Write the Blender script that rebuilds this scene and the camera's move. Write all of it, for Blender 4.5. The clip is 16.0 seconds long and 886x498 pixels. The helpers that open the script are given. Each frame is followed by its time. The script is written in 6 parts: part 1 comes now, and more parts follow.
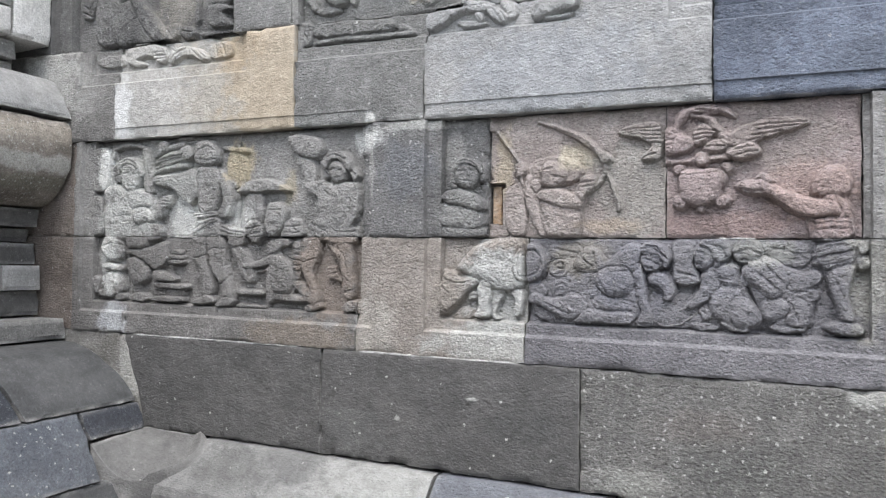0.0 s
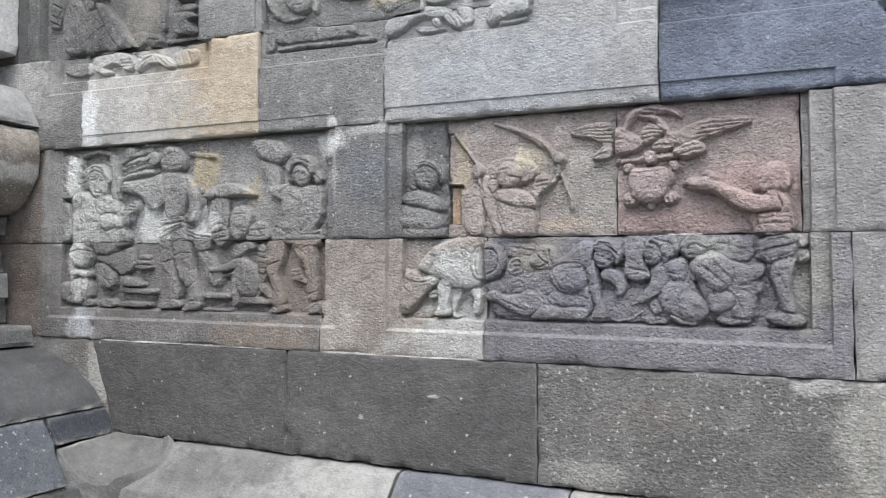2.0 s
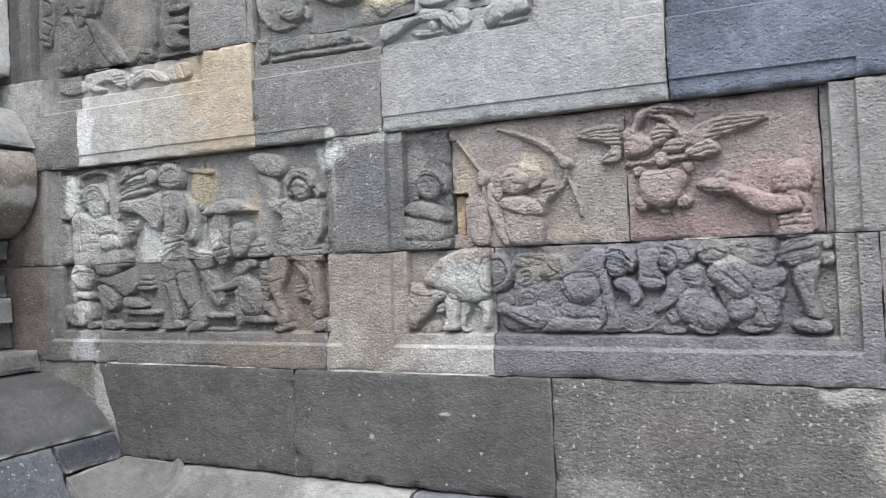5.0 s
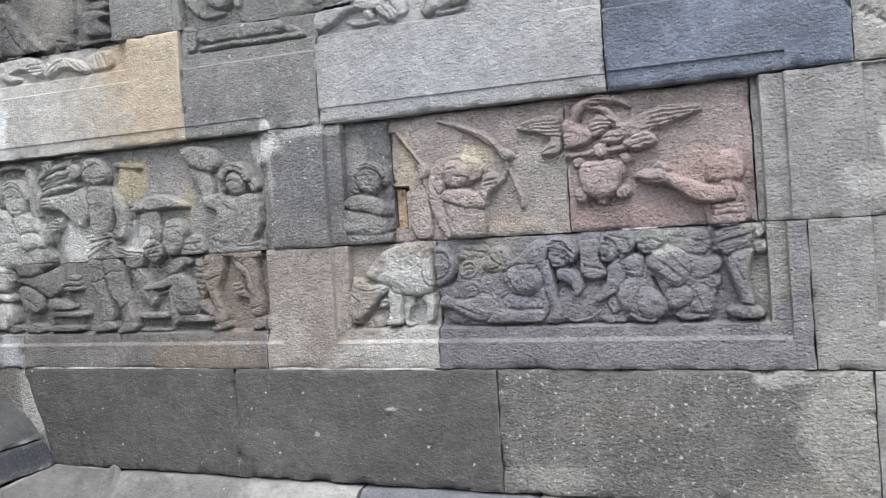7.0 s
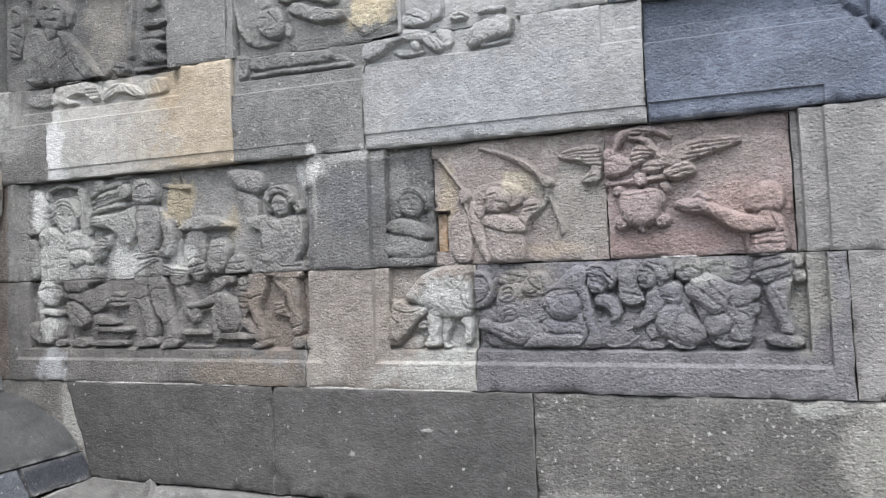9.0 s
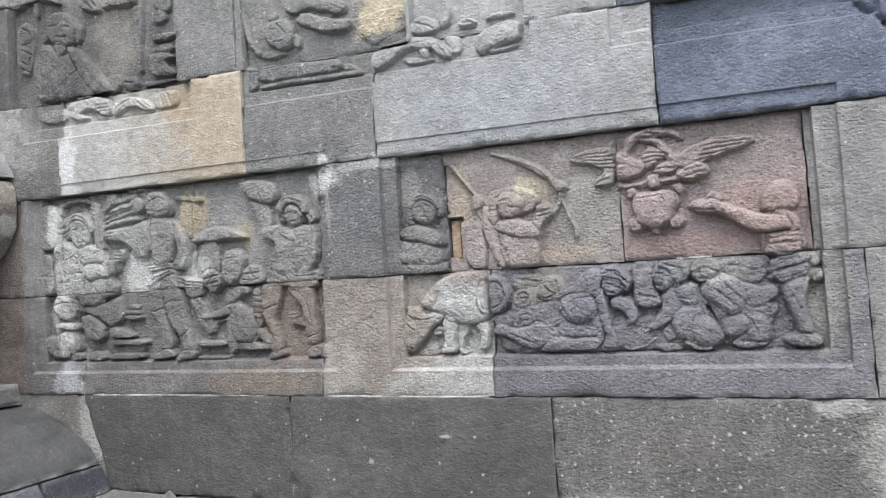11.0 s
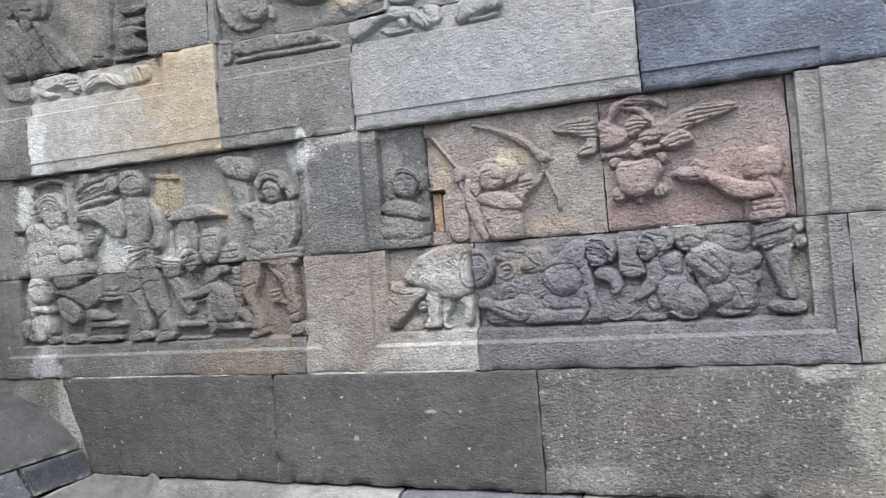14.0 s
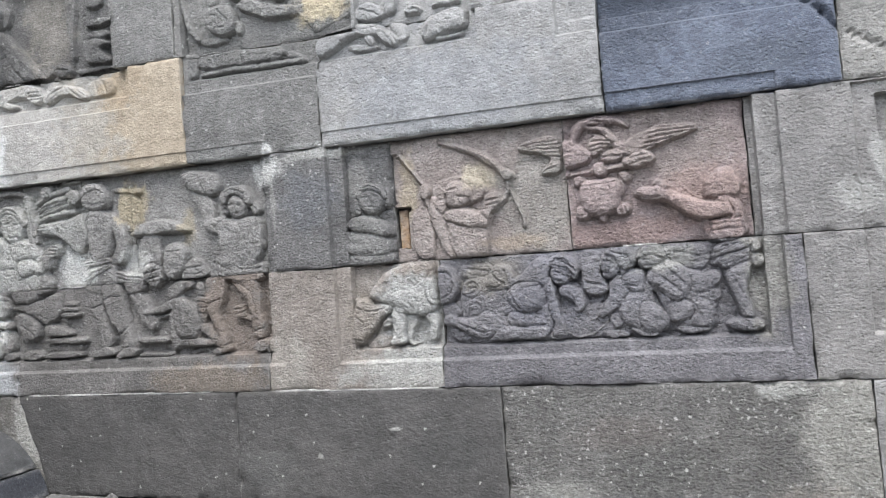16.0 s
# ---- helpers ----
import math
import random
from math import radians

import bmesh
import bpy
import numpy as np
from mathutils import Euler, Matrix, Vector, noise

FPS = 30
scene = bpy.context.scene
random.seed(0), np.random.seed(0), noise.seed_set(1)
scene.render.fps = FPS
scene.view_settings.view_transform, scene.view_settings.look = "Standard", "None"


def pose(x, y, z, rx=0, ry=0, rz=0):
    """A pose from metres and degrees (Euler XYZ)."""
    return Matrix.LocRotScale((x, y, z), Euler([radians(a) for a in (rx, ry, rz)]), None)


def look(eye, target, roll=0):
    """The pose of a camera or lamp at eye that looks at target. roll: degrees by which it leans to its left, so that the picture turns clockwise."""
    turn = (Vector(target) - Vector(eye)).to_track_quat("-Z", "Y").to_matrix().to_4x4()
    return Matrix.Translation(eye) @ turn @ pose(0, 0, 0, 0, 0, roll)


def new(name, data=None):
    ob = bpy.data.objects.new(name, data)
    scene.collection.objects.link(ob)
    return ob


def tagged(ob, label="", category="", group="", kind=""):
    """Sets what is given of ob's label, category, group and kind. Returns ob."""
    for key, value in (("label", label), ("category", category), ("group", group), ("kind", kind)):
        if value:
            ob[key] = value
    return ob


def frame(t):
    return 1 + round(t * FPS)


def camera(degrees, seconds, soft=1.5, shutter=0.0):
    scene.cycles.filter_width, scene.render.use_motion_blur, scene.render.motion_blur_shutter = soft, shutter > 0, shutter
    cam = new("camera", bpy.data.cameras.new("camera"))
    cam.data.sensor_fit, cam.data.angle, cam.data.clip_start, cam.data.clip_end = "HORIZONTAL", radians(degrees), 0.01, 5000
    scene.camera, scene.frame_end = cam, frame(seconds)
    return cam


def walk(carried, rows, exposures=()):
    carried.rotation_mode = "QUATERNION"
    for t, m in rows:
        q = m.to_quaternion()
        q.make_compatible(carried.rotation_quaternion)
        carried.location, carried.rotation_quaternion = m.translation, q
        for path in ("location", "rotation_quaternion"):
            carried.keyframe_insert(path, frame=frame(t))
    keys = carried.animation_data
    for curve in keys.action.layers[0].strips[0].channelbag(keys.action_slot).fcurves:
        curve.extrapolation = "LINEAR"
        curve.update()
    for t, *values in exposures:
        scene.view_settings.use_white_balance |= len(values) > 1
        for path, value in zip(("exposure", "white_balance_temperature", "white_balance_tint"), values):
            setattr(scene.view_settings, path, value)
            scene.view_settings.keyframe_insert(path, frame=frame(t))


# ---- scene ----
cam = camera(63.7, 16.0, soft=1.3)
PATH = [
    (0, (0.014, -1.586, 1.303), (-0.86, 0.212, 1.354), 0.6),
    (0.5, (0.028, -1.592, 1.3), (-0.84, 0.209, 1.367), 1.0),
    (1, (0.042, -1.594, 1.286), (-0.852, 0.192, 1.387), 0.8),
    (1.5, (0.061, -1.613, 1.305), (-0.865, 0.159, 1.36), -1.4),
    (2, (0.085, -1.59, 1.276), (-0.752, 0.225, 1.357), -0.1),
    (2.5, (0.094, -1.55, 1.299), (-0.652, 0.305, 1.378), 0.9),
    (3, (0.103, -1.521, 1.324), (-0.711, 0.305, 1.377), 0.7),
    (3.5, (0.082, -1.528, 1.325), (-0.703, 0.31, 1.416), -1.0),
    (3.7, (0.059, -1.543, 1.331), (-0.727, 0.295, 1.405), -1.5),
    (5.8, (0.088, -1.512, 1.331), (-0.815, 0.272, 1.384), -2.5),
    (6, (0.085, -1.509, 1.328), (-0.762, 0.302, 1.366), -2.6),
    (6.5, (0.094, -1.484, 1.327), (-0.643, 0.376, 1.347), -1.2),
    (7, (0.063, -1.516, 1.363), (-0.652, 0.351, 1.352), -3.9),
    (7.5, (0.045, -1.529, 1.337), (-0.688, 0.332, 1.302), -2.7),
    (8, (0.026, -1.543, 1.329), (-0.713, 0.315, 1.322), 0.0),
    (8.5, (0.026, -1.562, 1.338), (-0.731, 0.289, 1.369), -2.3),
    (9, (0.034, -1.565, 1.336), (-0.731, 0.281, 1.429), -2.4),
    (9.2, (0.041, -1.574, 1.345), (-0.765, 0.253, 1.457), -2.2),
    (11.3, (0.017, -1.578, 1.347), (-0.766, 0.26, 1.444), -4.0),
    (11.5, (0.022, -1.579, 1.355), (-0.814, 0.235, 1.445), -4.8),
    (12, (0.011, -1.557, 1.331), (-0.807, 0.268, 1.359), -5.5),
    (12.5, (-0.001, -1.549, 1.346), (-0.739, 0.31, 1.351), -5.3),
    (13, (0.002, -1.544, 1.345), (-0.702, 0.328, 1.374), -6.2),
    (13.5, (0.007, -1.552, 1.348), (-0.725, 0.309, 1.378), -5.7),
    (14, (0.007, -1.556, 1.334), (-0.73, 0.303, 1.373), -4.8),
    (14.5, (0.013, -1.562, 1.342), (-0.734, 0.292, 1.405), -5.1),
    (15, (0.014, -1.553, 1.346), (-0.675, 0.324, 1.399), -4.5),
    (15.5, (0.025, -1.547, 1.354), (-0.661, 0.33, 1.426), -4.0),
    (16, (0.024, -1.554, 1.34), (-0.638, 0.332, 1.411), -4.6),
]
walk(cam, [(t, look(eye, target, roll)) for t, eye, target, roll in PATH])

# ---- light ----
world = bpy.data.worlds.new("overcast_sky")
scene.world = world
world.use_nodes = True
wn, wl = world.node_tree.nodes, world.node_tree.links
sky = wn.new("ShaderNodeTexSky")
sky.sky_type, sky.sun_disc = "NISHITA", False
sky.sun_elevation, sky.sun_rotation = radians(58), radians(200)
soften = wn.new("ShaderNodeHueSaturation")
soften.inputs["Saturation"].default_value = 0.36
wl.new(sky.outputs["Color"], soften.inputs["Color"])
wl.new(soften.outputs["Color"], wn["Background"].inputs["Color"])
wn["Background"].inputs["Strength"].default_value = 0.15
sun_data = bpy.data.lights.new("sun", "SUN")
sun_data.energy, sun_data.angle, sun_data.color = 0.9, radians(40), (1.0, 0.97, 0.93)
sun = new("sun", sun_data)
sun.matrix_world = look((0.5, -1.8, 6.0), (-0.6, 0.0, 1.3))
scene.view_settings.exposure = 2.1


# ---- stone materials ----
def stone(name, a, b, patches=(), speck=0.0, grain=1.0, scale=1.0, rough=0.92):
    """Weathered andesite: two tones in blotches, fine grain, pits, stains of their own shape and pale lichen specks."""
    m = bpy.data.materials.new(name)
    m.use_nodes = True
    nt = m.node_tree
    N, L = nt.nodes, nt.links
    bsdf = N["Principled BSDF"]
    bsdf.inputs["Roughness"].default_value = rough
    bsdf.inputs["Specular IOR Level"].default_value = 0.25
    surface = N.new("ShaderNodeNewGeometry")
    where = surface.outputs["Position"]
    a, b = [(c[0], c[1] * 0.985, c[2] * 0.995) for c in (a, b)]

    def mapped(sx, sy, sz):
        node = N.new("ShaderNodeMapping")
        node.inputs["Scale"].default_value = (sx, sy, sz)
        L.new(where, node.inputs["Vector"])
        return node.outputs["Vector"]

    def cloud(vec, size, detail=5.0, roughness=0.6):
        node = N.new("ShaderNodeTexNoise")
        node.inputs["Scale"].default_value = size
        node.inputs["Detail"].default_value = detail
        node.inputs["Roughness"].default_value = roughness
        L.new(vec, node.inputs["Vector"])
        return node.outputs["Fac"]

    def ramp(value, lo, hi, to_lo=0.0, to_hi=1.0, smooth=True):
        node = N.new("ShaderNodeMapRange")
        node.interpolation_type = "SMOOTHSTEP" if smooth else "LINEAR"
        for key, v in (("From Min", lo), ("From Max", hi), ("To Min", to_lo), ("To Max", to_hi)):
            node.inputs[key].default_value = v
        L.new(value, node.inputs["Value"])
        return node.outputs["Result"]

    def mix(fac, one, two, how="MIX"):
        node = N.new("ShaderNodeMix")
        node.data_type, node.blend_type = "RGBA", how
        for sock, v in ((node.inputs[0], fac), (node.inputs[6], one), (node.inputs[7], two)):
            if hasattr(v, "is_output"):
                L.new(v, sock)
            elif isinstance(v, tuple):
                sock.default_value = (*v, 1.0)
            else:
                sock.default_value = v
        return node.outputs[2]

    def maths(op, one, two):
        node = N.new("ShaderNodeMath")
        node.operation = op
        for sock, v in zip(node.inputs, (one, two)):
            if hasattr(v, "is_output"):
                L.new(v, sock)
            else:
                sock.default_value = v
        return node.outputs[0]

    plain = mapped(1, 1, 1)
    streaky = mapped(0.75, 1, 1)
    big = cloud(plain, 5.0 * scale, 7.0, 0.62)
    middle = cloud(streaky, 55.0 * scale, 5.0, 0.65)
    fine = cloud(streaky, 190.0, 4.0, 0.8)
    dash = cloud(mapped(0.6, 1, 1), 165.0, 3.0, 0.6)
    broad = cloud(plain, 17.0 * scale, 6.0, 0.7)
    speckle = cloud(plain, 520.0, 2.0, 0.6)
    colour = mix(ramp(big, 0.36, 0.64), a, b)
    edge = cloud(plain, 15.0, 9.0, 0.72)
    for cx, cz, rx, rz, tone, strength in patches:
        shift = N.new("ShaderNodeMapping")
        shift.inputs["Location"].default_value = (-cx / rx, 0, -cz / rz)
        shift.inputs["Scale"].default_value = (1 / rx, 0, 1 / rz)
        L.new(where, shift.inputs["Vector"])
        size = N.new("ShaderNodeVectorMath")
        size.operation = "LENGTH"
        L.new(shift.outputs["Vector"], size.inputs[0])
        ragged = maths("ADD", size.outputs["Value"], ramp(edge, 0.3, 0.7, -0.55, 0.55, False))
        colour = mix(ramp(ragged, 1.2, 0.6, 0.0, strength), colour, tone)
    value = maths("MULTIPLY", ramp(middle, 0.25, 0.75, 0.82, 1.18, False), maths("MULTIPLY", ramp(fine, 0.3, 0.7, 1 - 0.24 * grain, 1 + 0.28 * grain, False), ramp(speckle, 0.3, 0.7, 1 - 0.12 * grain, 1 + 0.12 * grain, False)))
    value = maths("MULTIPLY", value, maths("MULTIPLY", ramp(broad, 0.3, 0.7, 0.84, 1.16, False), ramp(dash, 0.3, 0.7, 1 - 0.12 * grain, 1 + 0.14 * grain, False)))
    tint = N.new("ShaderNodeCombineColor")
    for i in range(3):
        L.new(value, tint.inputs[i])
    colour = mix(1.0, colour, tint.outputs[0], "MULTIPLY")
    pits = N.new("ShaderNodeTexVoronoi")
    pits.inputs["Scale"].default_value = 110.0
    L.new(streaky, pits.inputs["Vector"])
    hole = ramp(pits.outputs["Distance"], 0.12, 0.34)
    if speck:
        dots = N.new("ShaderNodeTexVoronoi")
        dots.inputs["Scale"].default_value = 64.0
        wander = N.new("ShaderNodeTexNoise")
        wander.inputs["Scale"].default_value = 210.0
        L.new(plain, wander.inputs["Vector"])
        shaken = N.new("ShaderNodeVectorMath")
        shaken.operation = "MULTIPLY_ADD"
        L.new(wander.outputs["Color"], shaken.inputs[0])
        shaken.inputs[1].default_value = (0.013, 0.013, 0.013)
        L.new(plain, shaken.inputs[2])
        L.new(shaken.outputs["Vector"], dots.inputs["Vector"])
        rare = N.new("ShaderNodeSeparateColor")
        L.new(dots.outputs["Color"], rare.inputs["Color"])
        spot = maths("MULTIPLY", ramp(dots.outputs["Distance"], 0.26, 0.12), ramp(rare.outputs[0], 1.0 - 0.35 * speck, 1.02 - 0.35 * speck))
        crust = maths("MULTIPLY", ramp(cloud(plain, 90.0, 4.0, 0.75), 0.56, 0.68), ramp(cloud(plain, 3.2, 3.0, 0.5), 0.5, 0.66))
        colour = mix(maths("MULTIPLY", maths("MAXIMUM", spot, maths("MULTIPLY", crust, min(1.0, speck))), 0.7), colour, (0.5, 0.5, 0.47))
    dust = maths("MULTIPLY", ramp(cloud(streaky, 150.0, 3.0, 0.7), 0.57, 0.66), ramp(broad, 0.42, 0.6, 0.1 * grain, 0.45 * grain))
    colour = mix(dust, colour, mix(0.5, colour, (0.5, 0.5, 0.48)))
    # Edges and ridges paler: chalky wear plus a painted catch of skylight.
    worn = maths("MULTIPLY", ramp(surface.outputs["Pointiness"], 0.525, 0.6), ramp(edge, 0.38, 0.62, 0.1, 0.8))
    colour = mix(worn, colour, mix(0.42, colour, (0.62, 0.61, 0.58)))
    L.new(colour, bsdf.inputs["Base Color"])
    relief = maths("ADD", maths("MULTIPLY", middle, 0.65), maths("ADD", maths("ADD", maths("MULTIPLY", fine, 0.75 * grain), maths("MULTIPLY", dash, 1.05 * grain)), maths("MULTIPLY", hole, 0.5 * grain)))
    bump = N.new("ShaderNodeBump")
    bump.inputs["Strength"].default_value = 0.9
    bump.inputs["Distance"].default_value = 0.0058
    L.new(relief, bump.inputs["Height"])
    L.new(bump.outputs["Normal"], bsdf.inputs["Normal"])
    return m


WHITE, ORANGE, PINK, OCHRE = (0.56, 0.56, 0.535), (0.36, 0.26, 0.15), (0.3, 0.205, 0.185), (0.34, 0.29, 0.2)
BROWN, BLUE, DARK, GREY = (0.25, 0.205, 0.165), (0.15, 0.175, 0.225), (0.13, 0.13, 0.125), (0.22, 0.22, 0.21)
M = {
    "charcoal": stone("charcoal_andesite", (0.082, 0.081, 0.078), (0.103, 0.101, 0.097), ((-0.672, 0.986, 0.016, 0.0045, (0.4, 0.4, 0.38), 0.7), (-0.88, 0.92, 0.007, 0.006, (0.35, 0.35, 0.33), 0.6), (-1.02, 0.885, 0.09, 0.06, (0.125, 0.124, 0.12), 0.5), (-0.55, 0.93, 0.1, 0.05, (0.075, 0.075, 0.073), 0.6)), speck=0.28, grain=0.42),
    "rough_grey": stone("rough_grey_andesite", (0.125, 0.124, 0.117), (0.165, 0.163, 0.154), ((0.28, 0.98, 0.09, 0.16, (0.3, 0.295, 0.27), 0.8), (-0.3, 0.84, 0.09, 0.035, (0.27, 0.27, 0.25), 0.7), (0.16, 1.06, 0.06, 0.02, (0.33, 0.33, 0.31), 0.8), (0.2, 0.82, 0.14, 0.05, (0.24, 0.225, 0.2), 0.7), (-0.15, 0.97, 0.12, 0.04, (0.17, 0.155, 0.145), 0.6), (-0.1, 0.9, 0.14, 0.06, (0.105, 0.105, 0.1), 0.6)), speck=1.7, grain=1.2),
    "grey": stone("grey_andesite", (0.19, 0.19, 0.178), (0.25, 0.247, 0.23), speck=0.1, grain=0.85),
    "edge_grey": stone("greenish_grey_andesite", (0.185, 0.182, 0.174), (0.24, 0.236, 0.226), ((0.33, 1.43, 0.05, 0.035, (0.38, 0.38, 0.36), 0.5), (0.38, 1.5, 0.02, 0.05, (0.42, 0.42, 0.4), 0.6)), speck=0.2, grain=0.85),
    "light_grey": stone("light_grey_andesite", (0.228, 0.23, 0.225), (0.282, 0.282, 0.272), ((-0.5, 1.76, 0.25, 0.12, (0.252, 0.26, 0.272), 0.6),), speck=0.08, grain=0.72),
    "dark_grey": stone("dark_grey_andesite", (0.141, 0.141, 0.134), (0.188, 0.188, 0.179), ((-0.972, 1.682, 0.016, 0.03, (0.5, 0.5, 0.48), 0.9), (-0.87, 1.68, 0.06, 0.014, (0.3, 0.3, 0.285), 0.6), (-1.1, 1.7, 0.12, 0.03, (0.235, 0.235, 0.225), 0.5)), speck=0.3),
    "blue_plinth": stone("bluish_plinth_andesite", (0.108, 0.115, 0.128), (0.145, 0.153, 0.166), speck=0.1, grain=0.6),
    "blue": stone("blue_grey_andesite", (0.098, 0.113, 0.145), (0.132, 0.15, 0.184), ((-0.06, 1.86, 0.13, 0.13, (0.08, 0.09, 0.112), 0.7), (0.2, 1.72, 0.1, 0.04, (0.085, 0.096, 0.118), 0.6)), speck=0.05, grain=0.85),
    "pilaster": stone("bluish_dark_andesite", (0.118, 0.118, 0.115), (0.16, 0.159, 0.155), ((-0.86, 1.55, 0.08, 0.08, (0.135, 0.14, 0.15), 0.6), (-0.72, 1.45, 0.05, 0.08, (0.24, 0.238, 0.225), 0.55), (-0.975, 1.64, 0.042, 0.035, (0.5, 0.5, 0.48), 0.95), (-0.97, 1.55, 0.012, 0.08, (0.3, 0.3, 0.28), 0.7), (-0.74, 1.58, 0.03, 0.06, (0.27, 0.265, 0.25), 0.6), (-0.84, 1.66, 0.12, 0.012, (0.34, 0.34, 0.32), 0.7)), speck=0.7, grain=1.25),
    "upper_left": stone("stained_carved_andesite", (0.178, 0.176, 0.168), (0.235, 0.232, 0.22), ((-1.88, 1.47, 0.13, 0.11, (0.4, 0.4, 0.38), 0.85), (-1.86, 1.58, 0.07, 0.07, (0.36, 0.36, 0.34), 0.8), (-1.67, 1.57, 0.1, 0.1, (0.3, 0.3, 0.285), 0.7), (-1.63, 1.43, 0.09, 0.075, WHITE, 0.95), (-1.98, 1.61, 0.035, 0.07, WHITE, 0.95), (-1.43, 1.6, 0.05, 0.08, OCHRE, 0.8), (-1.25, 1.52, 0.025, 0.05, OCHRE, 0.5), (-1.43, 1.44, 0.05, 0.05, WHITE, 0.6), (-1.015, 1.64, 0.022, 0.04, WHITE, 0.7), (-1.75, 1.62, 0.12, 0.05, (0.3, 0.3, 0.28), 0.6)), speck=0.25, grain=1.05),
    "lower_left": stone("carved_andesite", (0.15, 0.146, 0.138), (0.195, 0.19, 0.18), ((-1.96, 1.31, 0.06, 0.1, WHITE, 0.75), (-1.1, 1.3, 0.13, 0.14, (0.21, 0.172, 0.145), 0.75), (-1.2, 1.11, 0.2, 0.05, (0.2, 0.165, 0.13), 0.6), (-1.93, 1.13, 0.06, 0.06, (0.42, 0.43, 0.44), 0.8)), speck=0.25, grain=1.05),
    "elephant": stone("brown_and_white_andesite", (0.23, 0.208, 0.184), (0.275, 0.252, 0.226), ((-0.6, 1.24, 0.13, 0.13, (0.37, 0.37, 0.355), 0.95), (-0.75, 1.25, 0.06, 0.07, (0.235, 0.21, 0.185), 0.8), (-0.6, 1.12, 0.2, 0.06, (0.36, 0.36, 0.34), 0.8), (-0.95, 1.15, 0.07, 0.1, (0.33, 0.31, 0.28), 0.7)), speck=0.1, grain=1.0),
    "bowman": stone("pinkish_buff_andesite", (0.255, 0.224, 0.206), (0.31, 0.278, 0.257), ((-0.43, 1.56, 0.045, 0.035, (0.42, 0.375, 0.29), 0.75), (-0.61, 1.57, 0.03, 0.08, (0.38, 0.325, 0.245), 0.75), (-0.3, 1.5, 0.09, 0.14, (0.24, 0.23, 0.21), 0.7), (-0.36, 1.4, 0.08, 0.02, (0.33, 0.27, 0.21), 0.6)), speck=0.06, grain=1.25),
    "pink": stone("pink_andesite", (0.238, 0.198, 0.19), (0.282, 0.234, 0.224), ((-0.02, 1.58, 0.14, 0.09, (0.25, 0.22, 0.2), 0.6), (0.05, 1.46, 0.1, 0.07, (0.31, 0.23, 0.205), 0.6), (-0.1, 1.4, 0.2, 0.03, (0.29, 0.21, 0.19), 0.6)), speck=0.05, grain=1.25),
    "violet": stone("violet_grey_andesite", (0.155, 0.153, 0.16), (0.192, 0.19, 0.197), ((-0.05, 1.34, 0.12, 0.03, (0.27, 0.27, 0.25), 0.7), (-0.4, 1.33, 0.1, 0.05, (0.2, 0.185, 0.16), 0.7), (0.16, 1.28, 0.05, 0.1, (0.25, 0.245, 0.22), 0.7), (-0.3, 1.3, 0.09, 0.1, (0.158, 0.158, 0.18), 0.6), (-0.13, 1.31, 0.06, 0.08, (0.165, 0.166, 0.184), 0.5)), speck=0.06, grain=1.25),
    "white_orange": stone("white_and_orange_andesite", (0.32, 0.316, 0.294), (0.375, 0.367, 0.34), ((-1.38, 1.8, 0.27, 0.5, (0.3, 0.262, 0.205), 0.45), (-1.25, 1.78, 0.22, 0.5, (0.335, 0.275, 0.2), 0.75), (-1.42, 1.93, 0.1, 0.06, (0.31, 0.25, 0.18), 0.7), (-1.9, 1.78, 0.05, 0.12, (0.55, 0.55, 0.54), 0.9)), speck=0.03, grain=0.5),
    "soot": stone("sooty_carved_andesite", (0.09, 0.089, 0.086), (0.15, 0.148, 0.142), ((-1.7, 2.2, 0.1, 0.2, (0.24, 0.22, 0.19), 0.5),), speck=0.2),
    "tan": stone("tan_weathered_andesite", (0.145, 0.128, 0.108), (0.27, 0.245, 0.212), ((-2.13, 1.62, 0.035, 0.03, (0.44, 0.43, 0.4), 0.7), (-2.13, 1.72, 0.04, 0.03, (0.36, 0.32, 0.27), 0.6), (-2.15, 1.56, 0.06, 0.025, (0.16, 0.15, 0.12), 0.7)), speck=1.6, scale=1.6),
    "moss": stone("mossy_andesite", (0.16, 0.155, 0.13), (0.22, 0.21, 0.18), ((-2.2, 1.68, 9.0, 0.09, (0.085, 0.105, 0.04), 0.6),), speck=0.4),
    "whitewash": stone("bleached_andesite", (0.47, 0.468, 0.447), (0.56, 0.558, 0.535), speck=0.3),
    "slab": stone("pale_worn_andesite", (0.13, 0.131, 0.127), (0.185, 0.186, 0.179), ((-0.9, 0.76, 0.2, 0.06, (0.27, 0.27, 0.258), 0.8), (-1.1, 0.71, 0.15, 0.03, (0.25, 0.25, 0.24), 0.7), (-1.38, 0.75, 0.12, 0.05, (0.1, 0.1, 0.096), 0.6)), speck=0.12, grain=0.5),
    "smooth": stone("smooth_grey_andesite", (0.056, 0.058, 0.059), (0.08, 0.082, 0.082), speck=0.04, grain=0.5),
    "corner": stone("worn_corner_andesite", (0.09, 0.09, 0.087), (0.135, 0.134, 0.129), speck=0.08, grain=0.45),
    "slate": stone("blue_slate_andesite", (0.092, 0.102, 0.117), (0.125, 0.134, 0.148), speck=1.0),
    "black": stone("blackish_blue_andesite", (0.038, 0.042, 0.05), (0.06, 0.064, 0.073), speck=0.25),
    "hollow": stone("orange_brown_stone", (0.3, 0.19, 0.1), (0.36, 0.24, 0.14), speck=0.0),
